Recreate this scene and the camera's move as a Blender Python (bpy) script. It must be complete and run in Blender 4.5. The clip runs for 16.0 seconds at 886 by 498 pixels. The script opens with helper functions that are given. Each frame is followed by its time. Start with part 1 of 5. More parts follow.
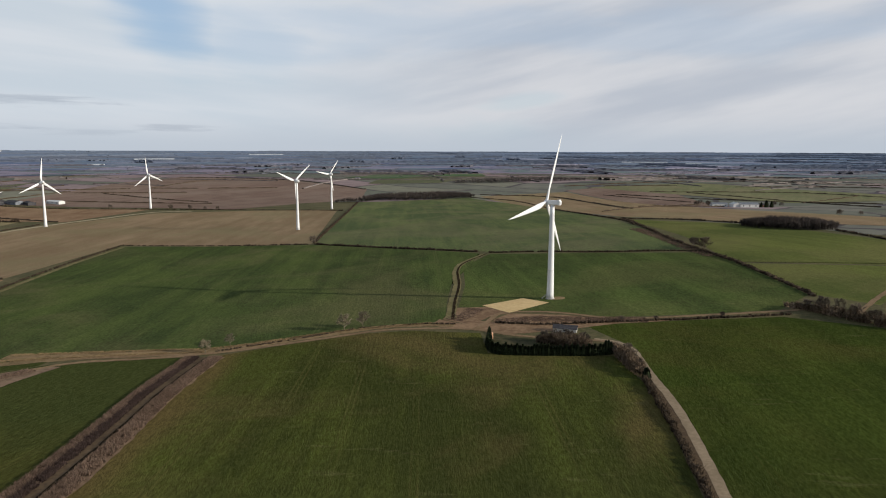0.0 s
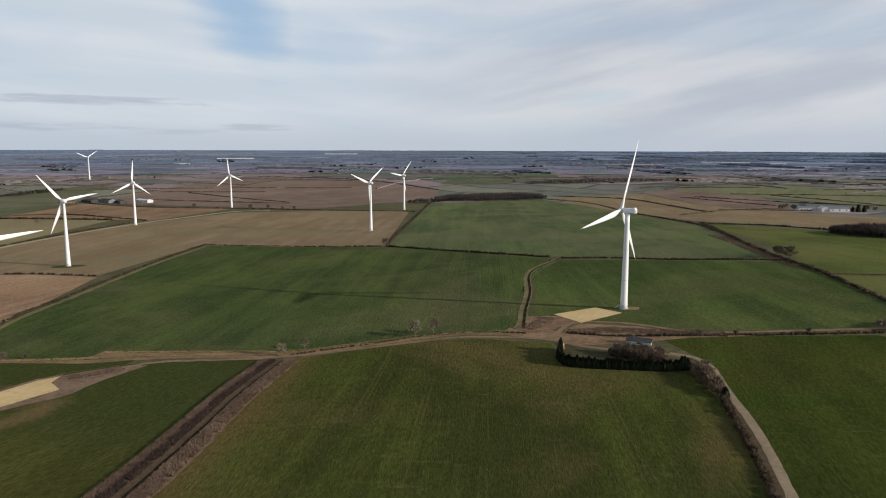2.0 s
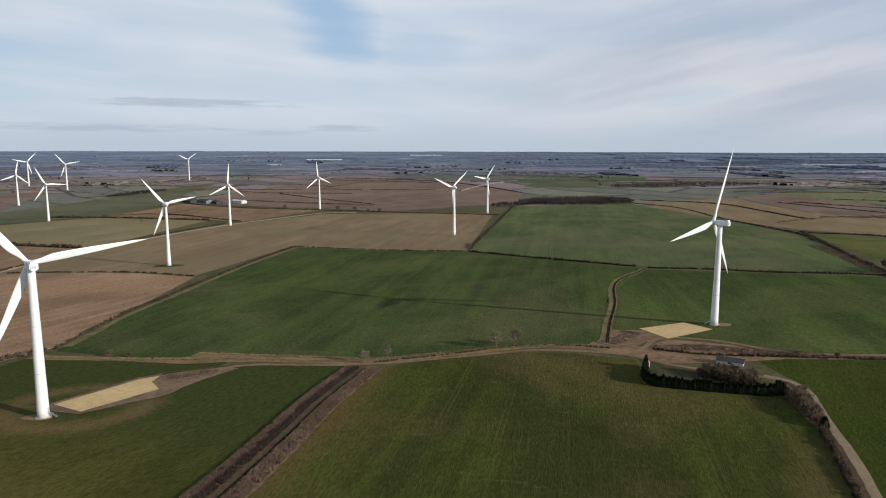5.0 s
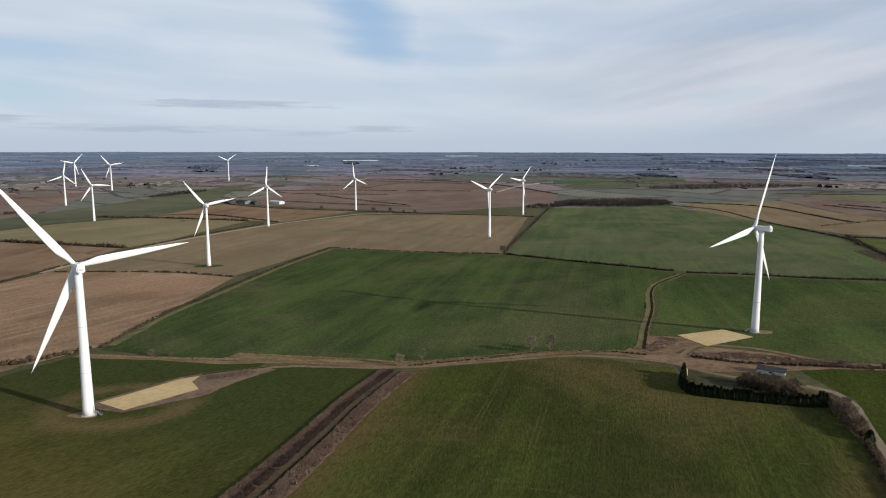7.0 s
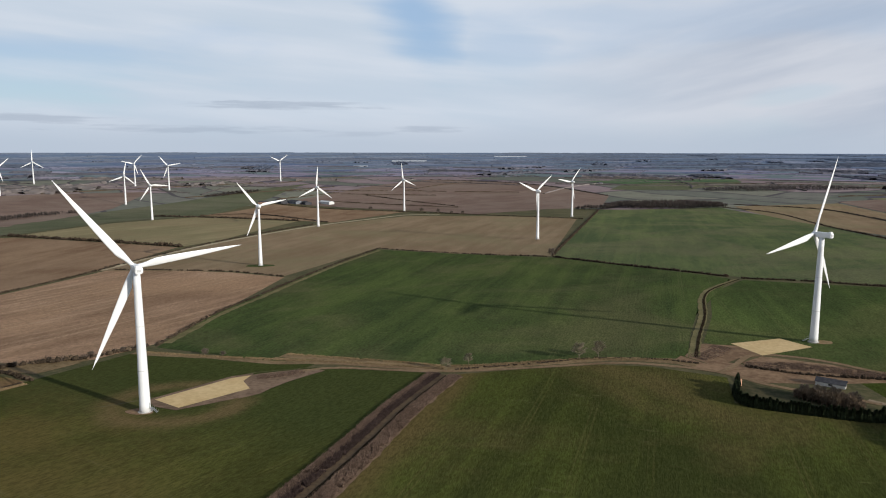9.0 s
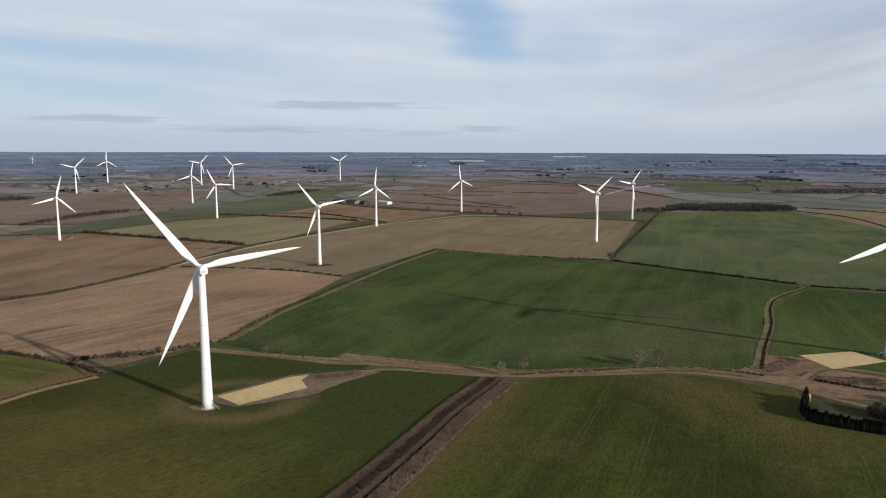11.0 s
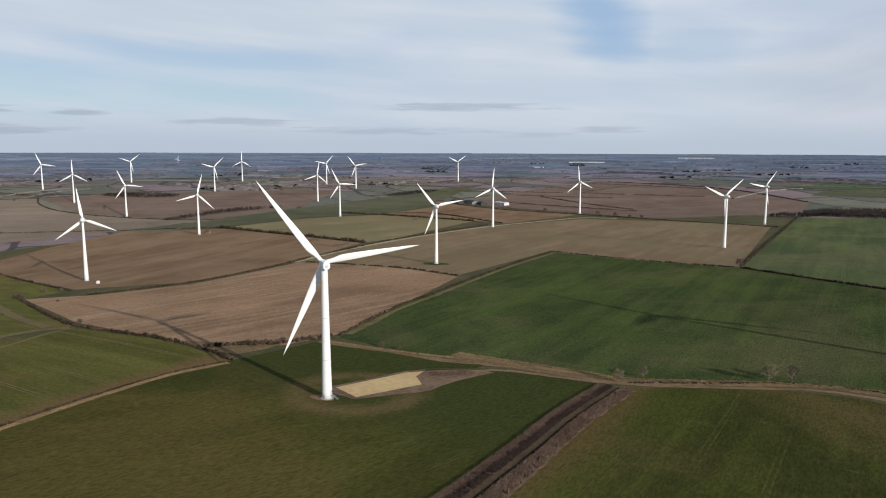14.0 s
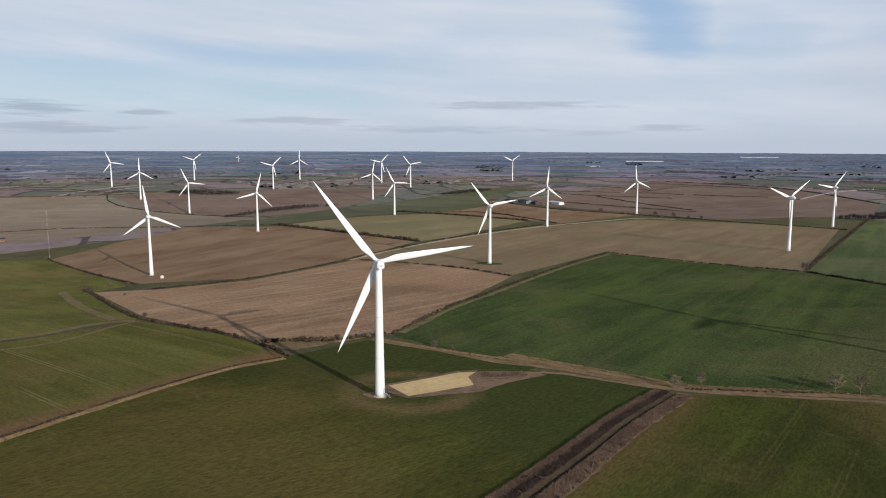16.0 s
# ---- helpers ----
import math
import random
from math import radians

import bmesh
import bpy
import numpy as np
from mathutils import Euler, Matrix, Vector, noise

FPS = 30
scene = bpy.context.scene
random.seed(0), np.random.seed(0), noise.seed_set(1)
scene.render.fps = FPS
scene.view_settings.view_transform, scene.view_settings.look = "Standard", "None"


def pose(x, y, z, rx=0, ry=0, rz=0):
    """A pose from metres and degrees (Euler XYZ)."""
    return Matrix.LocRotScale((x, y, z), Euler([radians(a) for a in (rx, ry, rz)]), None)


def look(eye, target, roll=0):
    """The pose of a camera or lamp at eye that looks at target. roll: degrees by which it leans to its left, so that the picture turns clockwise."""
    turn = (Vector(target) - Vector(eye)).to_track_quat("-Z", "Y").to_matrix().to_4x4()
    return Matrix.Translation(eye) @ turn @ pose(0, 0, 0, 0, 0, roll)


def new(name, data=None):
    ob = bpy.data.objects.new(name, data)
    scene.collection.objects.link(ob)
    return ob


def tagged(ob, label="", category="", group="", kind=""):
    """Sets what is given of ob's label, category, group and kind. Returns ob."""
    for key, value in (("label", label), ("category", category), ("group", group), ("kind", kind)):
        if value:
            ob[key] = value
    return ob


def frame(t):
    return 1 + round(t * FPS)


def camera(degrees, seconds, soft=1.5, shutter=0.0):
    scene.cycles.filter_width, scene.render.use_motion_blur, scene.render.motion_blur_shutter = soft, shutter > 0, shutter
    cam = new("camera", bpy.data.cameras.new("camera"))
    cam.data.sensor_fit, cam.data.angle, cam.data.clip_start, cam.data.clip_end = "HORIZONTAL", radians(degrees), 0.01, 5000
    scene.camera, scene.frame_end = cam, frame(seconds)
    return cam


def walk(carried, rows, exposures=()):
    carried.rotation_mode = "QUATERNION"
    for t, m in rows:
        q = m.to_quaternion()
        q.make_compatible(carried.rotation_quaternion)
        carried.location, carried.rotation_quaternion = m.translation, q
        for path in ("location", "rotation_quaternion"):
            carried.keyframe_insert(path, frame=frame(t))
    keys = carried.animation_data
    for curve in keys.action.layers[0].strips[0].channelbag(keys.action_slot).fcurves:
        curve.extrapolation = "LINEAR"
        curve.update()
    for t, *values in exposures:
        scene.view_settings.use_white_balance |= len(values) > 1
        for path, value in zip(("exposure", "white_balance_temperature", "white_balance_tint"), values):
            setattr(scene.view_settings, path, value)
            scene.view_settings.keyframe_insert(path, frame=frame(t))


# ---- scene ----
cam = camera(65.59, 16.0, soft=1.1)
PATH = [
    (0.0, look((-13.74, 20.97, 92.93), (-31.64, 118.31, 78.64), 0.19)),
    (0.5, look((-13.95, 21.06, 94.52), (-34.70, 117.82, 80.07), 0.21)),
    (1.0, look((-13.89, 21.64, 95.71), (-37.29, 117.77, 81.18), 0.19)),
    (1.5, look((-14.13, 21.74, 96.48), (-39.65, 117.35, 82.01), 0.19)),
    (2.0, look((-14.26, 21.68, 97.80), (-42.15, 116.61, 83.30), 0.17)),
    (2.5, look((-14.26, 22.01, 98.83), (-44.59, 116.19, 84.34), 0.16)),
    (3.0, look((-14.32, 21.98, 99.92), (-47.03, 115.36, 85.40), 0.18)),
    (3.5, look((-14.43, 21.86, 100.71), (-49.07, 114.55, 86.26), 0.15)),
    (4.0, look((-14.56, 22.39, 101.64), (-51.10, 114.34, 87.19), 0.16)),
    (6.5, look((-14.64, 22.52, 104.80), (-56.93, 111.99, 90.36), 0.09)),
    (7.0, look((-14.77, 22.25, 105.24), (-58.54, 111.00, 90.82), 0.11)),
    (7.5, look((-14.73, 22.44, 105.70), (-60.01, 110.43, 91.29), 0.10)),
    (8.0, look((-15.01, 22.65, 106.11), (-61.85, 109.82, 91.69), 0.14)),
    (8.5, look((-15.04, 22.67, 106.61), (-63.48, 108.96, 92.20), 0.10)),
    (10.8, look((-15.57, 23.26, 108.93), (-71.27, 105.04, 94.46), 0.17)),
    (11.0, look((-15.61, 23.32, 109.13), (-72.38, 104.36, 94.66), 0.17)),
    (11.2, look((-15.64, 23.41, 109.17), (-74.03, 103.29, 94.71), 0.17)),
    (11.5, look((-15.68, 23.54, 109.22), (-76.92, 101.27, 94.79), 0.17)),
    (12.0, look((-15.81, 23.71, 108.89), (-79.03, 99.85, 94.54), 0.15)),
    (12.5, look((-16.18, 23.75, 109.01), (-80.94, 98.58, 94.62), 0.20)),
    (13.0, look((-16.26, 24.06, 108.74), (-82.70, 97.41, 94.40), 0.19)),
    (13.5, look((-16.65, 24.47, 108.58), (-84.72, 96.30, 94.20), 0.17)),
    (14.0, look((-16.99, 24.34, 108.38), (-86.63, 94.65, 94.03), 0.17)),
    (14.5, look((-17.14, 24.31, 108.40), (-88.28, 93.09, 93.97), 0.21)),
    (15.0, look((-17.18, 24.56, 108.60), (-89.65, 91.93, 94.14), 0.23)),
    (15.5, look((-17.04, 24.70, 108.74), (-90.81, 90.64, 94.29), 0.21)),
    (16.0, look((-17.17, 24.30, 109.33), (-92.07, 88.93, 94.75), 0.20)),
]
EXPOSURES = [(0.0, 0.0, 6640, 10), (3.5, 0.0, 6480, 10), (7.0, 0.0, 6310, 10), (11.0, -0.03, 6320, 11), (14.5, -0.04, 6340, 11), (16.0, -0.02, 6360, 12)]
walk(cam, PATH, EXPOSURES)

# ---- world, sun and sky ----
SUN_AZ, SUN_EL = radians(-5.0), radians(17.4)
world = bpy.data.worlds.new("sky")
scene.world = world
world.use_nodes = True
wn, wl = world.node_tree.nodes, world.node_tree.links
wn.clear()


def wnode(kind, **values):
    n = wn.new(kind)
    for k, v in values.items():
        n.inputs[k].default_value = v
    return n


def wmath(op, a, b=0.0, clamp=False):
    n = wn.new("ShaderNodeMath")
    n.operation, n.use_clamp = op, clamp
    for i, v in enumerate((a, b)):
        if isinstance(v, (int, float)):
            n.inputs[i].default_value = v
        else:
            wl.new(v, n.inputs[i])
    return n.outputs[0]


def wmix(fac, a, b):
    n = wn.new("ShaderNodeMix")
    n.data_type = "RGBA"
    for i, v in ((0, fac), (6, a), (7, b)):
        if isinstance(v, (int, float, tuple)):
            n.inputs[i].default_value = v
        else:
            wl.new(v, n.inputs[i])
    return n.outputs[2]


def wramp(v, lo, hi):
    n = wn.new("ShaderNodeMapRange")
    n.interpolation_type = "SMOOTHSTEP"
    n.inputs[1].default_value, n.inputs[2].default_value = lo, hi
    wl.new(v, n.inputs[0])
    return n.outputs[0]


def wnoise(vec, scale, detail, rough, shift=(0, 0, 0), stretch=(1, 1, 1)):
    m = wn.new("ShaderNodeMapping")
    m.inputs[1].default_value, m.inputs[3].default_value = shift, stretch
    wl.new(vec, m.inputs[0])
    n = wnode("ShaderNodeTexNoise", Scale=scale, Detail=detail, Roughness=rough)
    wl.new(m.outputs[0], n.inputs["Vector"])
    return n.outputs["Fac"]


sky = wn.new("ShaderNodeTexSky")
sky.sky_type, sky.sun_disc = "NISHITA", False
sky.sun_elevation, sky.sun_rotation = SUN_EL, radians(90) - SUN_AZ
sky.air_density, sky.dust_density = 1.0, 1.5
coord = wn.new("ShaderNodeTexCoord")
sep = wn.new("ShaderNodeSeparateXYZ")
wl.new(coord.outputs["Generated"], sep.inputs[0])
up = wmath("MAXIMUM", sep.outputs[2], 0.0)
az = wmath("ARCTAN2", sep.outputs[1], sep.outputs[0])
flat = wn.new("ShaderNodeCombineXYZ")
wl.new(az, flat.inputs[0])
wl.new(wmath("MULTIPLY", up, 2.6), flat.inputs[1])
# a thin sheet of high cloud; its streaks lean one way in the north-west and the other way in the north-east
sheet = wnoise(flat.outputs[0], 2.4, 5.0, 0.5, (3.1, 0.4, 0.0), (1.0, 1.5, 1.0))


def streaks(angle, scale, shift, stretch):
    turned = wn.new("ShaderNodeVectorRotate")
    turned.rotation_type = "Z_AXIS"
    turned.inputs["Angle"].default_value = radians(angle)
    wl.new(flat.outputs[0], turned.inputs[0])
    return wnoise(turned.outputs[0], scale, 5.0, 0.5, shift, (1.0, stretch, 1.0))


def near_spot(azimuth, height, wide, tall, lean=0.0):
    """Distance from a spot of the sky, 1 at the rim of an ellipse."""
    dx = wmath("DIVIDE", wmath("SUBTRACT", az, radians(azimuth)), radians(wide))
    dy = wmath("DIVIDE", wmath("SUBTRACT", up, height), tall)
    dy = wmath("SUBTRACT", dy, wmath("MULTIPLY", dx, lean))
    return wmath("SQRT", wmath("ADD", wmath("MULTIPLY", dx, dx), wmath("MULTIPLY", dy, dy)))


def spot(azimuth, height, wide, tall, lean, ragged, inner, amount):
    d = wmath("ADD", near_spot(azimuth, height, wide, tall, lean), ragged)
    return wmath("MULTIPLY", wramp(d, 1.25, inner), amount)


west_streak = streaks(-13, 2.4, (0.7, 2.2, 1.0), 3.6)
east_streak = streaks(31, 2.0, (4.7, 1.2, 3.0), 3.0)
east = wramp(az, radians(118), radians(94))
ragged = wmath("ADD", wmath("MULTIPLY", wmath("SUBTRACT", sheet, 0.5), 2.2), wmath("MULTIPLY", wmath("SUBTRACT", west_streak, 0.5), 1.6))
gap = spot(122.6, 0.190, 4.6, 0.085, 0.55, ragged, 0.1, 0.90)
gap_b = spot(115.0, 0.135, 5.0, 0.045, 0.0, ragged, 0.2, 0.40)
gap_c = spot(166.0, 0.085, 24.0, 0.058, 0.0, ragged, 0.3, 0.62)
gap_d = spot(93.5, 0.070, 3.6, 0.012, -0.6, ragged, 0.3, 0.30)
thin = wmath("MULTIPLY", wramp(sheet, 0.50, 0.34), 0.30)
clear = wmath("MAXIMUM", wmath("MAXIMUM", gap, gap_b), wmath("MAXIMUM", wmath("MAXIMUM", gap_c, gap_d), thin))
west_lit = wmix(wramp(west_streak, 0.32, 0.68), (0.560, 0.640, 0.725, 1), (0.655, 0.708, 0.775, 1))
east_lit = wmix(wramp(east_streak, 0.36, 0.62), (0.480, 0.528, 0.608, 1), (0.640, 0.665, 0.715, 1))
cloud_lit = wmix(east, west_lit, east_lit)
skyblue = wn.new("ShaderNodeVectorMath")
skyblue.operation = "SCALE"
wl.new(sky.outputs[0], skyblue.inputs[0])
skyblue.inputs["Scale"].default_value = 0.10
tint = wmix(0.78, skyblue.outputs[0], wmix(wramp(up, 0.14, 0.05), (0.36, 0.53, 0.76, 1), (0.47, 0.68, 0.80, 1)))
body = wmix(clear, cloud_lit, tint)
body = wmix(wmath("MULTIPLY", wramp(up, 0.055, 0.0), 0.85), body, (0.49, 0.555, 0.64, 1))
# low grey lens-shaped cloud bars
fray = wmath("MULTIPLY", wmath("SUBTRACT", wnoise(flat.outputs[0], 16.0, 4.0, 0.6, (1.3, 7.7, 4.0), (0.8, 4.0, 1.0)), 0.5), 3.2)
for azimuth, height, wide, tall, amount in ((133.0, 0.060, 6.4, 0.0065, 0.50), (169.7, 0.0475, 3.0, 0.008, 0.60), (162.4, 0.046, 1.7, 0.005, 0.55), (150.5, 0.0365, 5.5, 0.0055, 0.45),
                                            (168.5, 0.023, 6.0, 0.008, 0.50), (140.0, 0.0255, 8.0, 0.0055, 0.38), (121.5, 0.0275, 3.2, 0.0045, 0.42), (127.5, 0.021, 4.0, 0.005, 0.25)):
    body = wmix(spot(azimuth, height, wide, tall, 0.0, fray, 0.2, amount), body, (0.33, 0.385, 0.47, 1))
# overhead the cloud thins out to clear winter blue
body = wmix(wmath("MULTIPLY", wramp(up, 0.27, 0.62), 0.85), body, (0.21, 0.27, 0.37, 1))
background = wnode("ShaderNodeBackground", Strength=1.0)
wl.new(body, background.inputs[0])
wout = wn.new("ShaderNodeOutputWorld")
wl.new(background.outputs[0], wout.inputs[0])

sun_data = bpy.data.lights.new("sun", "SUN")
sun_data.energy, sun_data.angle, sun_data.color = 5.0, radians(0.7), (1.0, 0.93, 0.82)
sun = new("sun", sun_data)
sun.matrix_world = look((300 * math.cos(SUN_AZ) * math.cos(SUN_EL), 300 * math.sin(SUN_AZ) * math.cos(SUN_EL), 300 * math.sin(SUN_EL)), (0, 0, 0))


# ---- materials ----
class Nodes:
    """A small node-building helper round one material."""

    def __init__(self, name, rough=0.9, metal=0.0, spec=0.3):
        self.mat = bpy.data.materials.new(name)
        self.mat.use_nodes = True
        self.t = self.mat.node_tree
        self.bsdf = self.t.nodes["Principled BSDF"]
        self.bsdf.inputs["Roughness"].default_value = rough
        self.bsdf.inputs["Metallic"].default_value = metal
        self.bsdf.inputs["Specular IOR Level"].default_value = spec
        self.co = self.t.nodes.new("ShaderNodeTexCoord").outputs["Object"]

    def put(self, v, socket):
        if isinstance(v, (int, float, tuple)):
            socket.default_value = v
        else:
            self.t.links.new(v, socket)

    def math(self, op, a, b=0.0, clamp=False):
        n = self.t.nodes.new("ShaderNodeMath")
        n.operation, n.use_clamp = op, clamp
        self.put(a, n.inputs[0]), self.put(b, n.inputs[1])
        return n.outputs[0]

    def mix(self, fac, a, b, blend="MIX"):
        n = self.t.nodes.new("ShaderNodeMix")
        n.data_type, n.blend_type = "RGBA", blend
        self.put(fac, n.inputs[0]), self.put(a, n.inputs[6]), self.put(b, n.inputs[7])
        return n.outputs[2]

    def map(self, angle=0.0, stretch=(1, 1, 1), shift=(0, 0, 0)):
        r = self.t.nodes.new("ShaderNodeMapping")
        r.inputs[1].default_value, r.inputs[2].default_value = shift, (0, 0, radians(angle))
        self.put(self.co, r.inputs[0])
        m = self.t.nodes.new("ShaderNodeMapping")
        m.inputs[3].default_value = stretch
        self.put(r.outputs[0], m.inputs[0])
        return m.outputs[0]

    def noise(self, vec, scale, detail=3.0, rough=0.55, warp=0.0):
        n = self.t.nodes.new("ShaderNodeTexNoise")
        self.put(vec, n.inputs["Vector"])
        n.inputs["Scale"].default_value, n.inputs["Detail"].default_value = scale, detail
        n.inputs["Roughness"].default_value, n.inputs["Distortion"].default_value = rough, warp
        return n.outputs["Fac"]

    def ramp(self, v, lo, hi, a=0.0, b=1.0):
        n = self.t.nodes.new("ShaderNodeMapRange")
        n.interpolation_type = "SMOOTHSTEP"
        for i, x in ((1, lo), (2, hi), (3, a), (4, b)):
            n.inputs[i].default_value = x
        self.put(v, n.inputs[0])
        return n.outputs[0]

    def bump(self, v, strength, distance):
        n = self.t.nodes.new("ShaderNodeBump")
        n.inputs["Strength"].default_value, n.inputs["Distance"].default_value = strength, distance
        self.put(v, n.inputs["Height"])
        self.t.links.new(n.outputs[0], self.bsdf.inputs["Normal"])

    def island(self):
        return self.t.nodes.new("ShaderNodeNewGeometry").outputs["Random Per Island"]

    def done(self, colour):
        self.put(colour, self.bsdf.inputs["Base Color"])
        return self.mat


def c(r, g, b):
    return (r, g, b, 1.0)


def crop(name, low, high, patch, angle, tram=24.0, patchy=0.5, lines=0.35, grain=0.85, rut=None, ring=None, margin=None):
    """A drilled or sown field: drill rows, tramlines, thin and lush patches, and soil worn bare in a ring or along a margin."""
    n = Nodes(name, 1.0, 0.0, 0.0)
    big = n.noise(n.map(0, (1, 1, 1), (angle * 7.0, 13.0, 0)), 0.0075, 5.0, 0.6, 0.6)
    mid = n.noise(n.map(angle, (1, 0.35, 1)), 0.045, 4.0, 0.6)
    streaks = n.noise(n.map(angle, (1, 0.025, 1)), 0.35, 4.0, 0.65)
    wide = n.noise(n.map(angle, (1, 0.03, 1), (31, 7, 0)), 0.085, 2.0, 0.5)
    fine = n.noise(n.map(angle, (1, 0.32, 1)), 1.0, 6.0, 0.8)
    lush = n.noise(n.map(angle, (1, 0.5, 1), (91, 47, 0)), 0.011, 4.0, 0.55, 0.4)
    tone = n.math("ADD", n.math("MULTIPLY", streaks, 0.26), n.math("ADD", n.math("MULTIPLY", wide, 0.42), n.math("MULTIPLY", mid, 0.62)))
    col = n.mix(n.ramp(n.math("ADD", tone, n.math("MULTIPLY", n.math("SUBTRACT", lush, 0.5), 0.85)), 0.45, 0.92), low, high)
    col = n.mix(n.math("MULTIPLY", n.ramp(big, 0.43, 0.64), patchy), col, patch)
    speck = n.noise(n.map(angle + 90, (1, 0.22, 1), (17, 59, 0)), 0.16, 5.0, 0.7)
    col = n.mix(n.math("MULTIPLY", n.ramp(speck, 0.60, 0.74), 0.35), col, n.mix(0.5, patch, c(0.20, 0.18, 0.09)))
    split = n.t.nodes.new("ShaderNodeSeparateXYZ")
    n.put(n.map(angle), split.inputs[0])
    across = n.math("ABSOLUTE", n.math("SUBTRACT", n.math("FRACT", n.math("DIVIDE", split.outputs[0], tram)), 0.5))
    wheel = n.ramp(n.math("ABSOLUTE", n.math("SUBTRACT", n.math("MULTIPLY", across, tram), 1.0)), 0.15, 0.55, 1.0, 0.0)
    wheel = n.math("MULTIPLY", wheel, n.ramp(n.noise(n.map(angle, (1, 0.3, 1), (5, 5, 0)), 0.03, 3.0), 0.40, 0.62))
    col = n.mix(n.math("MULTIPLY", wheel, lines), col, rut or n.mix(0.6, high, patch))
    ragged = n.math("ADD", n.math("MULTIPLY", n.noise(n.map(0, (1, 1, 1), (3, 71, 0)), 0.06, 5.0, 0.65), 1.0), n.math("MULTIPLY", streaks, 0.6))
    if margin:
        x, y, nx, ny, width, soil = margin
        cut = n.t.nodes.new("ShaderNodeSeparateXYZ")
        n.put(n.co, cut.inputs[0])
        far = n.math("ADD", n.math("MULTIPLY", n.math("SUBTRACT", cut.outputs[0], x), nx), n.math("MULTIPLY", n.math("SUBTRACT", cut.outputs[1], y), ny))
        col = n.mix(n.math("MULTIPLY", n.ramp(n.math("ADD", n.math("DIVIDE", far, width), ragged), 0.9, 2.4, 1.0, 0.0), 0.9), col, soil)
    if ring:
        x, y, radius, band = ring
        off = n.t.nodes.new("ShaderNodeVectorMath")
        off.operation = "DISTANCE"
        flat_co = n.t.nodes.new("ShaderNodeVectorMath")
        flat_co.operation = "MULTIPLY"
        n.put(n.co, flat_co.inputs[0])
        flat_co.inputs[1].default_value = (1, 1, 0)
        n.put(flat_co.outputs[0], off.inputs[0])
        off.inputs[1].default_value = (x, y, 0)
        away = n.math("DIVIDE", n.math("ABSOLUTE", n.math("SUBTRACT", off.outputs["Value"], radius)), band)
        col = n.mix(n.math("MULTIPLY", n.ramp(n.math("ADD", away, n.math("MULTIPLY", ragged, 1.6)), 1.1, 2.6, 1.0, 0.0), 0.75), col, c(0.150, 0.104, 0.050))
    grit = n.math("ADD", 1.0 - grain * 0.5, n.math("MULTIPLY", n.ramp(fine, 0.34, 0.66), grain))
    scale = n.t.nodes.new("ShaderNodeVectorMath")
    scale.operation = "SCALE"
    n.put(col, scale.inputs[0]), n.put(grit, scale.inputs["Scale"])
    n.bump(n.math("ADD", fine, n.math("MULTIPLY", streaks, 0.5)), 1.0, 0.35 + 0.5 * grain)
    return n.done(scale.outputs[0])


def mottled(name, a, b, scale=0.4, rough=0.9, big=0.03, island=0.0, bump=0.3, metal=0.0, spec=0.08):
    """Two colours mixed at two scales, with fine relief."""
    n = Nodes(name, rough, metal, spec)
    f = n.noise(n.co, scale, 5.0, 0.65)
    g = n.noise(n.co, big, 3.0, 0.5)
    fac = n.ramp(n.math("ADD", n.math("MULTIPLY", f, 0.6), n.math("MULTIPLY", g, 0.4)), 0.36, 0.66)
    col = n.mix(fac, a, b)
    if island:
        spread = n.math("ADD", 1.0 - island, n.math("MULTIPLY", n.island(), 2.0 * island))
        s = n.t.nodes.new("ShaderNodeVectorMath")
        s.operation = "SCALE"
        n.put(col, s.inputs[0]), n.put(spread, s.inputs["Scale"])
        col = s.outputs[0]
    if bump:
        n.bump(f, bump, 0.15)
    return n.done(col)


GREEN_A = crop("winter_wheat", c(0.044, 0.061, 0.023), c(0.078, 0.102, 0.032), c(0.119, 0.108, 0.052), -13, 24, 0.5, 0.5, 0.6)
# GREEN_B is the wheat lifted and blued to stand in for haze
GREEN_B = crop("winter_wheat_hazed", c(0.073, 0.094, 0.044), c(0.118, 0.139, 0.057), c(0.153, 0.137, 0.080), -14, 24, 0.5, 0.6, 0.6)
GREEN_C = crop("winter_wheat_dark", c(0.048, 0.066, 0.023), c(0.082, 0.110, 0.033), c(0.120, 0.112, 0.047), -18, 24, 0.35, 0.45, 0.6)
GREEN_D = crop("thin_winter_crop", c(0.040, 0.046, 0.014), c(0.071, 0.083, 0.019), c(0.104, 0.080, 0.032), -12, 24, 0.8, 0.55, 0.55, margin=(-143, 182, 0.977, 0.213, 9, c(0.104, 0.078, 0.030)))
GREEN_E = crop("lush_winter_crop", c(0.031, 0.043, 0.011), c(0.052, 0.070, 0.015), c(0.072, 0.062, 0.020), -4, 24, 0.5, 0.4, 0.55)
GREEN_F = crop("pasture", c(0.080, 0.095, 0.031), c(0.122, 0.136, 0.041), c(0.153, 0.138, 0.059), -30, 24, 0.5, 0.4, 0.4)
GREEN_L = crop("olive_winter_crop", c(0.097, 0.100, 0.032), c(0.164, 0.157, 0.048), c(0.214, 0.145, 0.070), 78, 27, 0.5, 0.6, 0.4, rut=c(0.20, 0.155, 0.080))
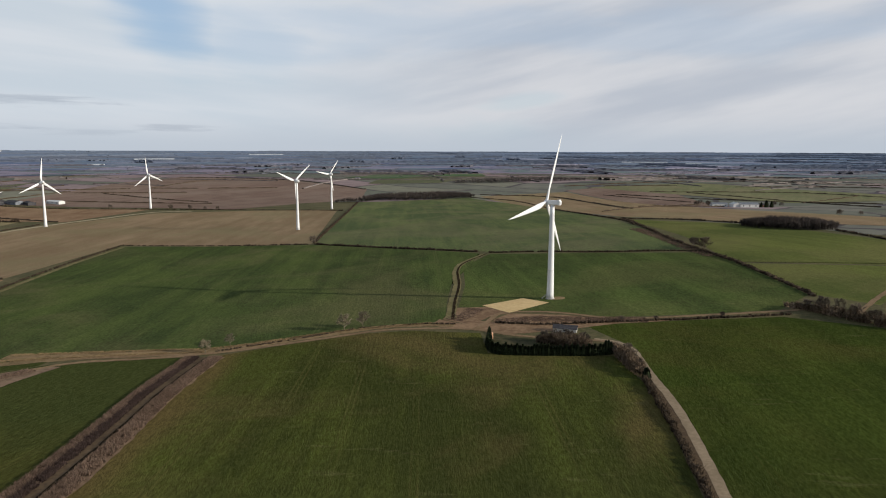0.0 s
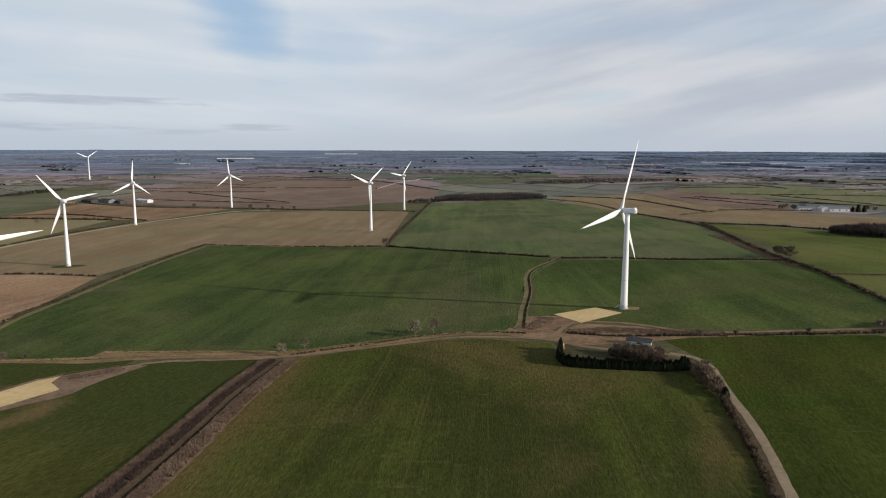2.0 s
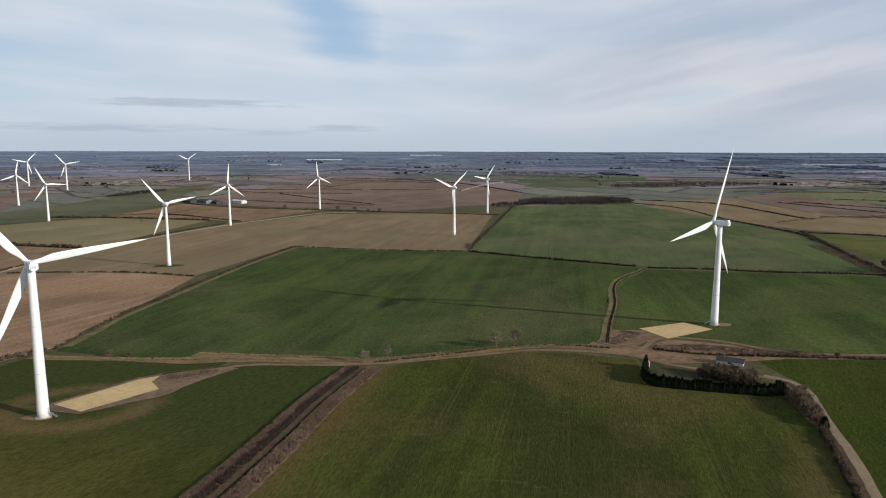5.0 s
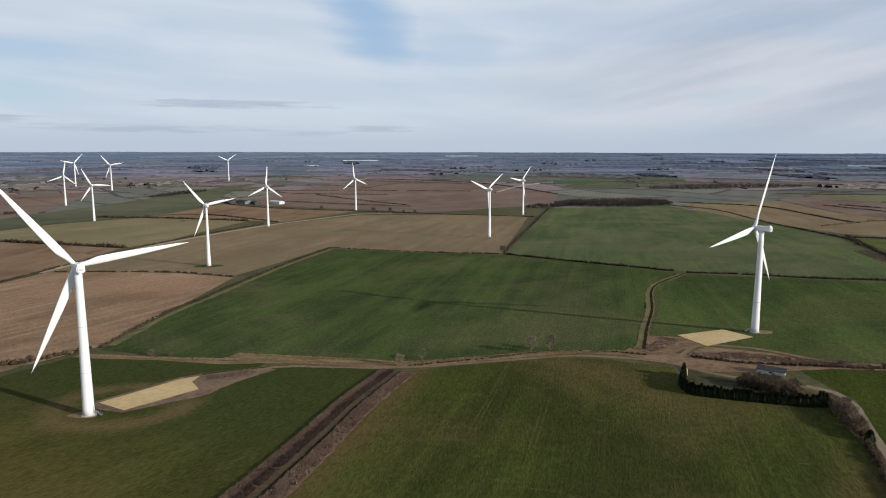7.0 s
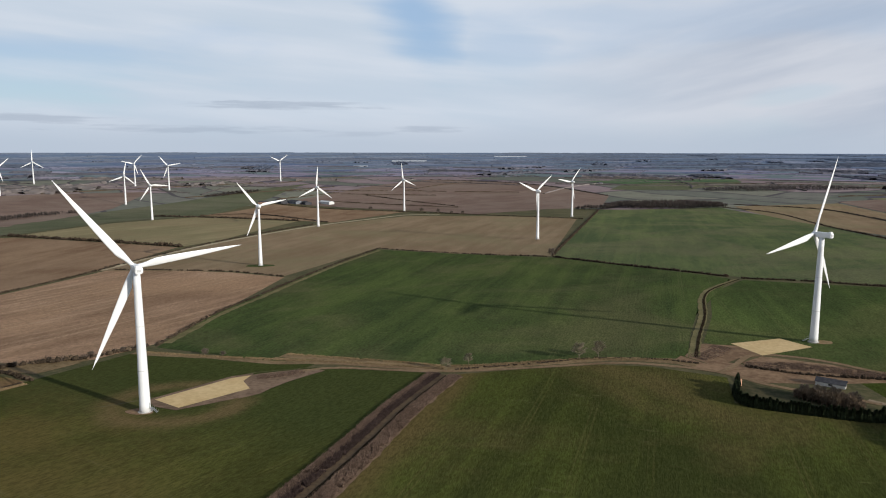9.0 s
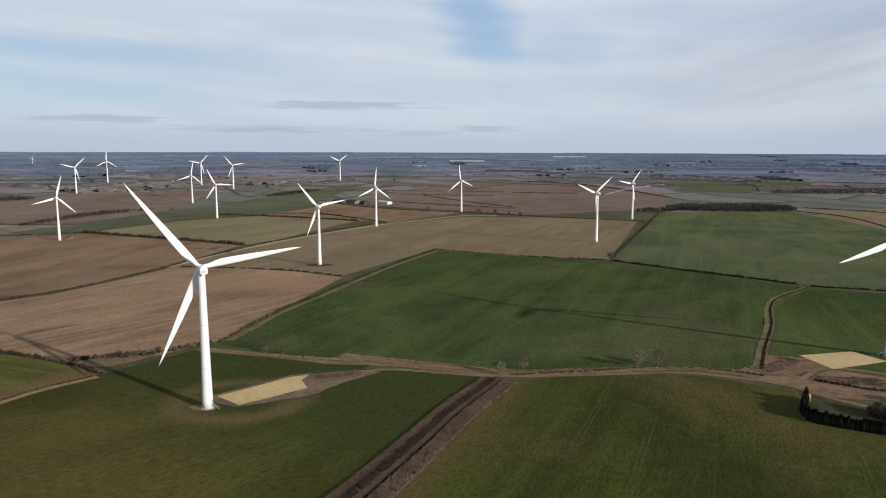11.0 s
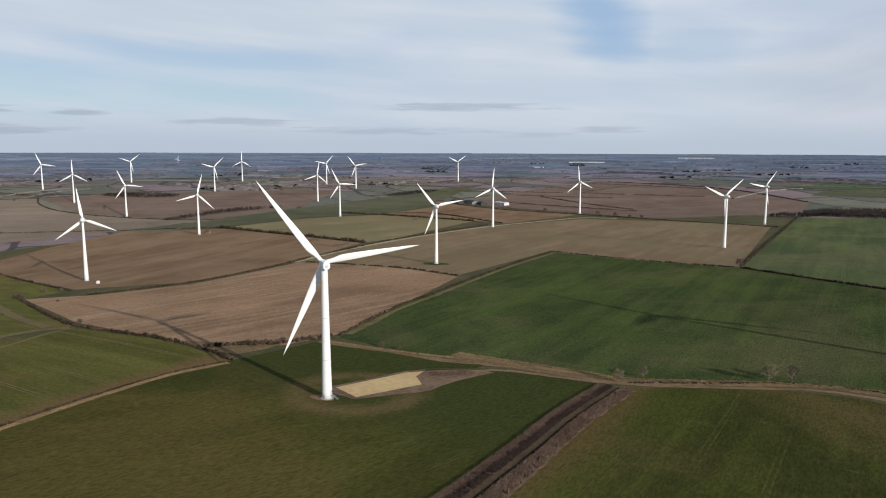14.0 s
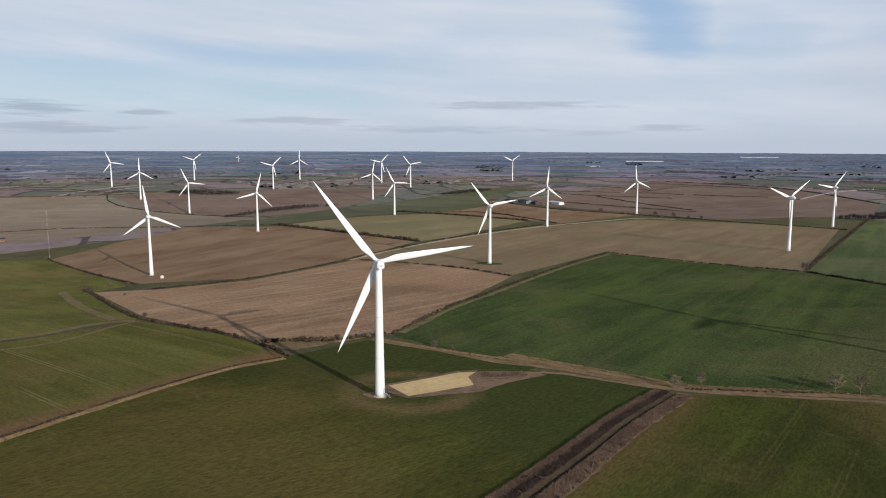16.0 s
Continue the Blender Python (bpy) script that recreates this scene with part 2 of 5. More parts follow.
GREEN_M = crop("rutted_winter_crop", c(0.086, 0.086, 0.026), c(0.140, 0.133, 0.041), c(0.194, 0.119, 0.056), 78, 27, 0.35, 0.8, 0.45, rut=c(0.205, 0.162, 0.085), margin=(-320, 104, -0.94, -0.33, 14, c(0.175, 0.108, 0.056)))
GREEN_T = crop("poor_winter_crop", c(0.052, 0.054, 0.016), c(0.088, 0.091, 0.024), c(0.108, 0.080, 0.029), 2, 24, 0.7, 0.45, 0.55, ring=(-258, 211, 26, 9), margin=(-300, 225, 0.15, -0.98, 48, c(0.046, 0.056, 0.018)))
# GREEN_S and GREEN_P include some distance haze: lifted and less saturated
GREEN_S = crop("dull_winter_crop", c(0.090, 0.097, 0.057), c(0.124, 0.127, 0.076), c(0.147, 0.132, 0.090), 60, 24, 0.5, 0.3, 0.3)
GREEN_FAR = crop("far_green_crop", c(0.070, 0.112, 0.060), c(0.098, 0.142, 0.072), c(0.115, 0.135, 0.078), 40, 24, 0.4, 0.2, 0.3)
GREEN_P = crop("pale_far_pasture", c(0.134, 0.141, 0.076), c(0.185, 0.183, 0.099), c(0.196, 0.165, 0.103), 20, 24, 0.5, 0.3, 0.3)
WORN = mottled("worn_tan_ruts", c(0.135, 0.104, 0.044), c(0.200, 0.150, 0.070), 0.5, 0.95, 0.04)
SOIL_BARE = mottled("bare_dug_soil", c(0.125, 0.083, 0.053), c(0.225, 0.152, 0.099), 0.35, 0.95, 0.08, bump=0.8)
SOIL_1 = crop("light_ploughed_soil", c(0.221, 0.139, 0.086), c(0.375, 0.246, 0.157), c(0.319, 0.202, 0.121), -6, 12, 0.8, 0.8, 0.6, rut=c(0.42, 0.31, 0.20))
# SOIL_6, SOIL_2 and SOIL_4 lifted, SOIL_5 blued: haze in the soil colour
SOIL_6 = crop("grey_brown_soil", c(0.209, 0.160, 0.119), c(0.275, 0.220, 0.168), c(0.237, 0.191, 0.148), 20, 18, 0.5, 0.3, 0.3)
SOIL_2 = crop("brown_drilled_soil", c(0.179, 0.113, 0.069), c(0.268, 0.180, 0.111), c(0.282, 0.194, 0.123), -20, 18, 0.5, 0.3, 0.3)
SOIL_4 = crop("stubble_soil", c(0.193, 0.138, 0.083), c(0.264, 0.191, 0.119), c(0.199, 0.172, 0.095), -12, 20, 0.55, 0.35, 0.3)
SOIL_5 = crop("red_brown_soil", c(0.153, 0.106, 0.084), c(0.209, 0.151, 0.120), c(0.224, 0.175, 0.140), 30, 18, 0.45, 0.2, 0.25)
OLIVE = crop("pale_stubble", c(0.193, 0.165, 0.090), c(0.264, 0.218, 0.121), c(0.235, 0.167, 0.099), 15, 24, 0.45, 0.4, 0.25)
YARD = mottled("rank_yard_grass", c(0.034, 0.038, 0.016), c(0.080, 0.066, 0.034), 0.4, 1.0, 0.08)
GRASSLAND = mottled("rough_field_margin", c(0.058, 0.058, 0.024), c(0.122, 0.102, 0.050), 0.4, 1.0, 0.03)
STRAW = mottled("straw_dead_grass", c(0.180, 0.127, 0.066), c(0.318, 0.230, 0.128), 0.7, 0.95, 0.07, 0.4, 0)
BANK = mottled("flattened_bank_grass", c(0.068, 0.046, 0.028), c(0.125, 0.086, 0.050), 0.6, 0.95, 0.06)
VERGE = mottled("rough_grass", c(0.127, 0.087, 0.042), c(0.242, 0.167, 0.088), 0.5, 0.95, 0.05)
VERGE_PALE = mottled("pale_dead_grass", c(0.105, 0.092, 0.036), c(0.195, 0.160, 0.074), 0.5, 0.95, 0.05)
SCRUBLAND = mottled("rough_brown_ground", c(0.148, 0.090, 0.051), c(0.270, 0.174, 0.102), 0.35, 0.95, 0.06, bump=0.7)
GRAVEL = mottled("pale_gravel", c(0.50, 0.35, 0.165), c(0.62, 0.455, 0.235), 0.35, 0.95, 0.05)
DIRT = mottled("farm_track_stone", c(0.154, 0.102, 0.055), c(0.260, 0.174, 0.099), 0.5, 0.95, 0.04)
LANE = mottled("worn_concrete_lane", c(0.205, 0.154, 0.098), c(0.295, 0.226, 0.150), 0.7, 0.9, 0.05)
PALE = mottled("pale_stone_track", c(0.30, 0.24, 0.15), c(0.42, 0.35, 0.23), 0.3, 0.95, 0.02)
MUD = mottled("wet_ditch_mud", c(0.018, 0.013, 0.008), c(0.042, 0.031, 0.019), 0.6, 1.0, 0.1, spec=0.0)
TWIG = mottled("bare_hedge_twigs", c(0.034, 0.025, 0.017), c(0.082, 0.060, 0.039), 0.8, 0.95, 0.05, 0.45, 0)
WOOD_TWIG = mottled("bare_wood_twigs", c(0.100, 0.072, 0.048), c(0.186, 0.137, 0.093), 0.5, 0.95, 0.03, 0.45, 0)
# paler and greyer than TWIG: the haze of distance is in the colour
TWIG_FAR = mottled("hazed_hedge_twigs", c(0.099, 0.085, 0.078), c(0.155, 0.135, 0.126), 0.1, 0.95, 0.02, 0.4, 0)
FAR_WOOD = mottled("grey_brown_far_wood", c(0.052, 0.043, 0.038), c(0.104, 0.085, 0.074), 0.3, 0.95, 0.02, 0.4, 0)
BARK = mottled("winter_bark", c(0.095, 0.076, 0.060), c(0.180, 0.146, 0.114), 1.5, 0.95, 0.2, 0.3, 0)
PALE_BARK = mottled("pale_willow_bark", c(0.150, 0.128, 0.084), c(0.250, 0.215, 0.150), 1.5, 0.95, 0.2, 0.3, 0)
REED = mottled("dead_reeds", c(0.110, 0.075, 0.054), c(0.207, 0.144, 0.107), 0.7, 0.95, 0.07, 0.45, 0)
REED_DARK = mottled("dark_dead_weeds", c(0.041, 0.028, 0.025), c(0.079, 0.055, 0.046), 0.7, 0.95, 0.07, 0.45, 0)
CONIFER = mottled("dark_conifer_leaves", c(0.022, 0.031, 0.016), c(0.052, 0.068, 0.032), 1.2, 0.95, 0.2, 0.4, 0)
PAINT = mottled("white_turbine_paint", c(0.70, 0.71, 0.71), c(0.76, 0.77, 0.77), 0.25, 0.38, 0.05, bump=0.0, spec=0.5)
BLADE = mottled("white_blade_gelcoat", c(0.72, 0.73, 0.73), c(0.78, 0.79, 0.79), 0.2, 0.33, 0.04, bump=0.0, spec=0.5)
JOINT = mottled("grey_flange_joint", c(0.42, 0.43, 0.43), c(0.50, 0.51, 0.51), 0.5, 0.5, 0.1, bump=0)
STEEL = mottled("galvanised_steel", c(0.34, 0.35, 0.36), c(0.46, 0.47, 0.48), 1.0, 0.45, 0.2, metal=0.7)
DARK = mottled("dark_opening_panel", c(0.025, 0.026, 0.028), c(0.045, 0.045, 0.047), 0.5, 0.6, 0.1)
CONCRETE = mottled("weathered_concrete", c(0.32, 0.30, 0.27), c(0.45, 0.43, 0.39), 0.8, 0.9, 0.1)
RENDERED = mottled("white_rendered_wall", c(0.50, 0.48, 0.44), c(0.64, 0.62, 0.58), 0.8, 0.85, 0.1)
SLATE = mottled("dark_sheet_roof", c(0.035, 0.035, 0.040), c(0.075, 0.074, 0.078), 0.8, 0.95, 0.1)
SHED_BLUE = mottled("blue_grey_cladding", c(0.12, 0.135, 0.155), c(0.19, 0.205, 0.225), 0.3, 0.6, 0.05)
SHED_PALE = mottled("pale_cladding", c(0.50, 0.51, 0.50), c(0.64, 0.64, 0.62), 0.3, 0.6, 0.05)
BRICK = mottled("dull_brick", c(0.20, 0.11, 0.075), c(0.29, 0.17, 0.12), 2.5, 0.9, 0.4)


def quilt(name, greens, browns, accent, hedge_col, size, hedge_width, woods_col, woods_lo, angle):
    """Far farmland: oblong fields in two tones, hedge lines between them, and scattered woods."""
    n = Nodes(name, 1.0, 0.0, 0.0)
    warp = n.t.nodes.new("ShaderNodeTexNoise")
    n.put(n.co, warp.inputs["Vector"])
    warp.inputs["Scale"].default_value = 0.0016
    shove = n.t.nodes.new("ShaderNodeVectorMath")
    shove.operation = "SCALE"
    n.put(warp.outputs["Color"], shove.inputs[0])
    shove.inputs["Scale"].default_value = size * 2.2
    moved = n.t.nodes.new("ShaderNodeVectorMath")
    # the pattern is projected from 105 m above the origin, to fit the camera's view of the raised rim
    axes = n.t.nodes.new("ShaderNodeSeparateXYZ")
    n.put(n.co, axes.inputs[0])
    spread = n.t.nodes.new("ShaderNodeVectorMath")
    spread.operation = "SCALE"
    n.put(n.co, spread.inputs[0])
    n.put(n.math("DIVIDE", 100.0, n.math("SUBTRACT", 105.0, n.math("MAXIMUM", axes.outputs[2], 5.0))), spread.inputs["Scale"])
    n.co = spread.outputs[0]
    flatten = n.t.nodes.new("ShaderNodeVectorMath")
    flatten.operation = "MULTIPLY"
    n.put(n.map(angle), flatten.inputs[0])
    flatten.inputs[1].default_value = (1, 1, 0)
    n.put(flatten.outputs[0], moved.inputs[0]), n.put(shove.outputs[0], moved.inputs[1])

    def bricks(width, height, a, b, line, mortar, shift):
        t = n.t.nodes.new("ShaderNodeTexBrick")
        t.offset, t.offset_frequency, t.squash, t.squash_frequency = 0.37, 2, 1.6, 3
        push = n.t.nodes.new("ShaderNodeVectorMath")
        n.put(moved.outputs[0], push.inputs[0])
        push.inputs[1].default_value = (shift, shift * 0.6, 0)
        n.put(push.outputs[0], t.inputs["Vector"])
        for k, v in (("Color1", a), ("Color2", b), ("Mortar", line), ("Scale", 1.0), ("Mortar Size", mortar), ("Mortar Smooth", 0.3), ("Bias", 0.0), ("Brick Width", width), ("Row Height", height)):
            t.inputs[k].default_value = v
        return t

    black, white = c(0, 0, 0), c(1, 1, 1)
    kind = bricks(size, size * 0.62, black, white, black, 0.0, 0.0)
    tone = bricks(size, size * 0.62, black, white, black, 0.0, size * 40)
    lines = bricks(size, size * 0.62, black, black, white, hedge_width, 0.0)
    g = n.mix(tone.outputs[0], greens[0], greens[1])
    w = n.mix(tone.outputs[0], browns[0], browns[1])
    col = n.mix(n.ramp(kind.outputs[0], 0.58, 0.62), g, w)
    col = n.mix(n.ramp(kind.outputs[0], 0.86, 0.88), col, accent)
    grit = n.noise(n.co, 0.03, 5.0, 0.65)
    col = n.mix(n.ramp(grit, 0.3, 0.75, 0.0, 0.4), col, hedge_col)
    col = n.mix(n.math("MULTIPLY", lines.outputs[0], 0.85), col, hedge_col)
    trees = n.noise(n.map(0, (1.0, 1.0, 0.0)), 1.0 / size, 6.0, 0.62)
    col = n.mix(n.ramp(trees, woods_lo, woods_lo + 0.04, 0.0, 0.92), col, woods_col)
    return n.done(col)


# tones are lifted and greyed: mid-distance haze put into the ground colour
FARMLAND = quilt("hazed_open_farmland", (c(0.137, 0.148, 0.114), c(0.182, 0.178, 0.148)), (c(0.232, 0.174, 0.169), c(0.292, 0.228, 0.223)), c(0.200, 0.200, 0.150), c(0.071, 0.063, 0.068), 240.0, 7.0, c(0.090, 0.080, 0.093), 0.60, 25)
# country farther and farther off; air haze is put into the colours, each belt bluer than the one before
BELT_1 = quilt("hazed_distant_farmland", (c(0.137, 0.177, 0.171), c(0.189, 0.219, 0.214)), (c(0.231, 0.202, 0.244), c(0.286, 0.250, 0.303)), c(0.335, 0.293, 0.329), c(0.078, 0.084, 0.123), 270.0, 7.0, c(0.089, 0.100, 0.147), 0.56, 25)
BELT_2 = quilt("hazed_far_farmland", (c(0.145, 0.189, 0.216), c(0.196, 0.228, 0.259)), (c(0.221, 0.211, 0.271), c(0.277, 0.258, 0.325)), c(0.377, 0.345, 0.406), c(0.092, 0.111, 0.170), 330.0, 8.0, c(0.101, 0.121, 0.194), 0.54, 25)
BELT_3 = quilt("haze_blue_farmland", (c(0.138, 0.186, 0.235), c(0.174, 0.221, 0.270)), (c(0.183, 0.209, 0.273), c(0.233, 0.251, 0.312)), c(0.330, 0.338, 0.393), c(0.105, 0.137, 0.210), 480.0, 12.0, c(0.108, 0.141, 0.218), 0.52, 25)
BELT_4 = quilt("haze_blue_hills", (c(0.152, 0.199, 0.263), c(0.174, 0.220, 0.283)), (c(0.170, 0.207, 0.277), c(0.197, 0.231, 0.300)), c(0.246, 0.279, 0.343), c(0.131, 0.174, 0.253), 800.0, 25.0, c(0.127, 0.168, 0.249), 0.50, 25)


# ---- the lie of the land ----
HILL = [-5.3, -5.0, -8.2, -4.6, -27.6, -9.5, 8.8, -2.5, 22.5, 2.9, -6.5, 1.6, 21.2, -7.5, 17.5, 2.2, 3.4, 12.1, 20.7, 4.4]
HILL_XY = [(x, y) for x in (-1441, -966, -491, -16, 459) for y in (-138, 287, 712, 1137)]


def ease(a, b, x):
    t = min(max((x - a) / (b - a), 0.0), 1.0)
    return t * t * (3 - 2 * t)


def land(x, y):
    """Height of the gently rolling ground: soft rises, a far valley side and a rim raised to fit the horizon in the
    camera's view.
    """
    z = -20.0
    for (hx, hy), h in zip(HILL_XY, HILL):
        z += h * math.exp(-((x - hx) ** 2 + (y - hy) ** 2) / 217800.0)
    r = math.hypot(x, y)
    return z + 25 * ease(1500, 2050, r) + 77 * ease(2600, 5300, r)


# ---- building helpers ----
def mesh_of(name, verts, faces, mat, smooth=False):
    me = bpy.data.meshes.new(name)
    me.from_pydata(verts, [], faces)
    me.update()
    me.materials.append(mat)
    if smooth:
        me.polygons.foreach_set("use_smooth", [True] * len(me.polygons))
    return me


def part(name, me, parent, label="", at=None):
    """Links one mesh under a thing or under a part of it."""
    ob = new(name, me)
    ob.parent = parent
    if at is not None:
        ob.matrix_basis = at
    return tagged(ob, label)


def thing(name, label, category, group="", kind="", at=None):
    ob = tagged(new(name), label, category, group, kind)
    if at is not None:
        ob.matrix_basis = at
    return ob


def bm_mesh(name, bm, mat, smooth=False):
    me = bpy.data.meshes.new(name)
    bm.to_mesh(me)
    bm.free()
    me.materials.append(mat)
    if smooth:
        me.polygons.foreach_set("use_smooth", [True] * len(me.polygons))
    return me


def box_bm(sx, sy, sz, at=(0, 0, 0), bevel=0.0, bm=None):
    own = bmesh.new()
    bmesh.ops.create_cube(own, size=1.0, matrix=Matrix.Translation(at) @ Matrix.Diagonal((sx, sy, sz, 1)))
    if bevel:
        bmesh.ops.bevel(own, geom=own.edges[:], offset=bevel, segments=2, affect="EDGES")
    if bm is None:
        return own
    tmp = bpy.data.meshes.new("tmp")
    own.to_mesh(tmp)
    own.free()
    bm.from_mesh(tmp)
    bpy.data.meshes.remove(tmp)
    return bm


def loft(rings, caps=True):
    """Verts and faces through rings of equal length."""
    k = len(rings[0])
    verts = [p for ring in rings for p in ring]
    faces = [(i * k + j, i * k + (j + 1) % k, (i + 1) * k + (j + 1) % k, (i + 1) * k + j) for i in range(len(rings) - 1) for j in range(k)]
    if caps:
        faces.append(tuple(range(k - 1, -1, -1)))
        faces.append(tuple((len(rings) - 1) * k + j for j in range(k)))
    return verts, faces


def ring(radius, z, k=24, squash=1.0):
    return [(radius * math.cos(2 * math.pi * j / k), radius * squash * math.sin(2 * math.pi * j / k), z) for j in range(k)]


def smooth_line(points, step):
    """Evenly spaced points along a rounded polyline."""
    p = [Vector((x, y)) for x, y in points]
    p = [p[0] * 2 - p[1]] + p + [p[-1] * 2 - p[-2]]
    fine = []
    for i in range(1, len(p) - 2):
        k = max(2, int((p[i + 1] - p[i]).length / 3))
        for j in range(k):
            t = j / k
            a, b, d, e = p[i - 1], p[i], p[i + 1], p[i + 2]
            fine.append(0.5 * (2 * b + (d - a) * t + (2 * a - 5 * b + 4 * d - e) * t * t + (3 * b - a - 3 * d + e) * t ** 3))
    fine.append(p[-2])
    out, left = [fine[0]], step
    for a, b in zip(fine, fine[1:]):
        seg = (b - a).length
        while seg > 1e-6 and left <= seg:
            a = a + (b - a) * (left / seg)
            seg = (b - a).length
            out.append(a)
            left = step
        left -= seg
    return out


def strip(name, points, width, mat, label, category, lift=0.22, ragged=0.5, step=5.0, seed=1):
    """A track, verge or ditch bed that lies on the land, with uneven edges."""
    rnd = random.Random(seed)
    line = smooth_line(points, step)
    verts, faces = [], []
    for i, q in enumerate(line):
        d = (line[min(i + 1, len(line) - 1)] - line[max(i - 1, 0)]).normalized()
        side = Vector((-d.y, d.x))
        w = width / 2
        for s in (-w - rnd.random() * ragged, -w * 0.4, w * 0.4, w + rnd.random() * ragged):
            v = q + side * s
            verts.append((v.x, v.y, land(v.x, v.y) + lift))
    for i in range(len(line) - 1):
        for j in range(3):
            faces.append((i * 4 + j, i * 4 + j + 1, i * 4 + j + 5, i * 4 + j + 4))
    return tagged(new(name, mesh_of(name, verts, faces, mat)), label, category, kind="structure")


def field(points, mat, label, lift=0.10, cell=30.0, name="field"):
    """A field: a piece of the land inside its boundary."""
    bm = bmesh.new()
    bm.faces.new([bm.verts.new((x, y, 0)) for x, y in points])
    bmesh.ops.triangulate(bm, faces=bm.faces[:])
    xs, ys = [x for x, y in points], [y for x, y in points]
    for lo, hi, axis in ((min(xs), max(xs), 0), (min(ys), max(ys), 1)):
        size = max(cell, (hi - lo) / 64)
        v = lo + size
        while v < hi - 1:
            co, no = ((v, 0, 0), (1, 0, 0)) if axis == 0 else ((0, v, 0), (0, 1, 0))
            bmesh.ops.bisect_plane(bm, geom=bm.verts[:] + bm.edges[:] + bm.faces[:], plane_co=co, plane_no=no)
            v += size
    for v in bm.verts:
        v.co.z = land(v.co.x, v.co.y) + lift
    bmesh.ops.recalc_face_normals(bm, faces=bm.faces[:])
    if sum(f.normal.z for f in bm.faces) < 0:
        bmesh.ops.reverse_faces(bm, faces=bm.faces[:])
    return tagged(new(name, bm_mesh(name, bm, mat, True)), label, "field", kind="structure")


# ---- ground to the horizon ----
def disc(name, radii, k, mat, lift, label, category):
    verts, faces = [], []
    for r in radii:
        for j in range(k):
            a = 2 * math.pi * j / k
            x, y = r * math.cos(a), r * math.sin(a)
            verts.append((x, y, land(x, y) + lift))
    for i in range(len(radii) - 1):
        for j in range(k):
            faces.append((i * k + j, (i + 1) * k + j, (i + 1) * k + (j + 1) % k, i * k + (j + 1) % k))
    return tagged(new(name, mesh_of(name, verts, faces, mat, True)), label, category, kind="structure")


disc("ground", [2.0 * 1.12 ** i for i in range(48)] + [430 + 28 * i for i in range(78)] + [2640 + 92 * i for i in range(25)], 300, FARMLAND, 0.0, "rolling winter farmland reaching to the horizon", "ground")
# four rings whose materials hold more painted haze the farther out they lie
for r0, r1, belt, words in ((2600, 3000, BELT_1, "distant farmland with dark hedges"), (3000, 3500, BELT_2, "far farmland with woods, greyed by painted haze"),
                            (3500, 4150, BELT_3, "haze-tinted far countryside under the horizon"), (4150, 4990, BELT_4, "haze-tinted hills on the horizon")):
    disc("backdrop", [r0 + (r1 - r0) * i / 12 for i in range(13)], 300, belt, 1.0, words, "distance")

# ---- fields ----
field([(-1180, -60), (320, -60), (300, 700), (60, 1000), (-300, 1480), (-1180, 1250)], GRASSLAND, "rough grass along the margins of fields", 0.05, 24, "grassland")
# soil and crops beyond the near farms
field([(-1859, 229), (-1812, 491), (-1725, 480), (-1576, 508), (-1276, 658), (-1260, 482), (-1266, 297), (-1285, 196), (-1302, 161)], SOIL_6, "pale brown ploughed field with a soft mottled surface", 0.3)
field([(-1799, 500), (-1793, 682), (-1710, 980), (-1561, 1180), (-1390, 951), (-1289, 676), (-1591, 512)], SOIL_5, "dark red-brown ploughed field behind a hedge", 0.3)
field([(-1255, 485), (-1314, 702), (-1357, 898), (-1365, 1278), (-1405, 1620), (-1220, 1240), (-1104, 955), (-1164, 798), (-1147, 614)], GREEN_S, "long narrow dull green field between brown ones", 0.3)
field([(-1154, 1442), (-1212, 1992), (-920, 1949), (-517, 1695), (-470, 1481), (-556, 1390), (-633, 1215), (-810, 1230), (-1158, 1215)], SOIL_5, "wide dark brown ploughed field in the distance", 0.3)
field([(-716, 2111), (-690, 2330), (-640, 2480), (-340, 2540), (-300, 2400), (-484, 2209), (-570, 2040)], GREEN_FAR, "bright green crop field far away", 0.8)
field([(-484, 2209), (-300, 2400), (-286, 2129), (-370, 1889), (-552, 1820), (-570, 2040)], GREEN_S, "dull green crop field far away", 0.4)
field([(-219, 1618), (58, 1002), (190, 872), (326, 841), (427, 1088), (145, 1457), (-25, 1740)], SOIL_4, "pale brown stubble field near a farm", 0.3)
field([(-1133, 613), (-1141, 783), (-1081, 936), (-850, 946), (-770, 691), (-770, 633)], OLIVE, "pale olive stubble field with faint drill lines", 0.2)
field([(-1108, 950), (-1150, 1195), (-960, 1180), (-790, 1192), (-778, 950), (-850, 950)], SOIL_2, "narrow brown field beside a farm", 0.22)
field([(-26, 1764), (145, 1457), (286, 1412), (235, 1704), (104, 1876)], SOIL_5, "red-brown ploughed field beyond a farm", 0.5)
field([(31, 1843), (333, 1981), (512, 1810), (676, 1699), (632, 1591), (436, 1545), (240, 1704)], GREEN_P, "pale yellow-green pasture beyond a farm", 0.6)
# round the turbines
field([(-700, 464), (-750, 652), (-766, 887), (-734, 1116), (-606, 1183), (-476, 1212), (-425, 1200), (-289, 728), (-408, 716), (-523, 727), (-483, 516), (-557, 519)], SOIL_4, "wide brown stubble field with four turbines", 0.14)
field([(-702, 187), (-664, 233), (-649, 316), (-698, 483), (-551, 513), (-478, 511), (-360, 276), (-358, 237), (-380, 200), (-523, 175)], SOIL_1, "light brown ploughed field with pale furrows")
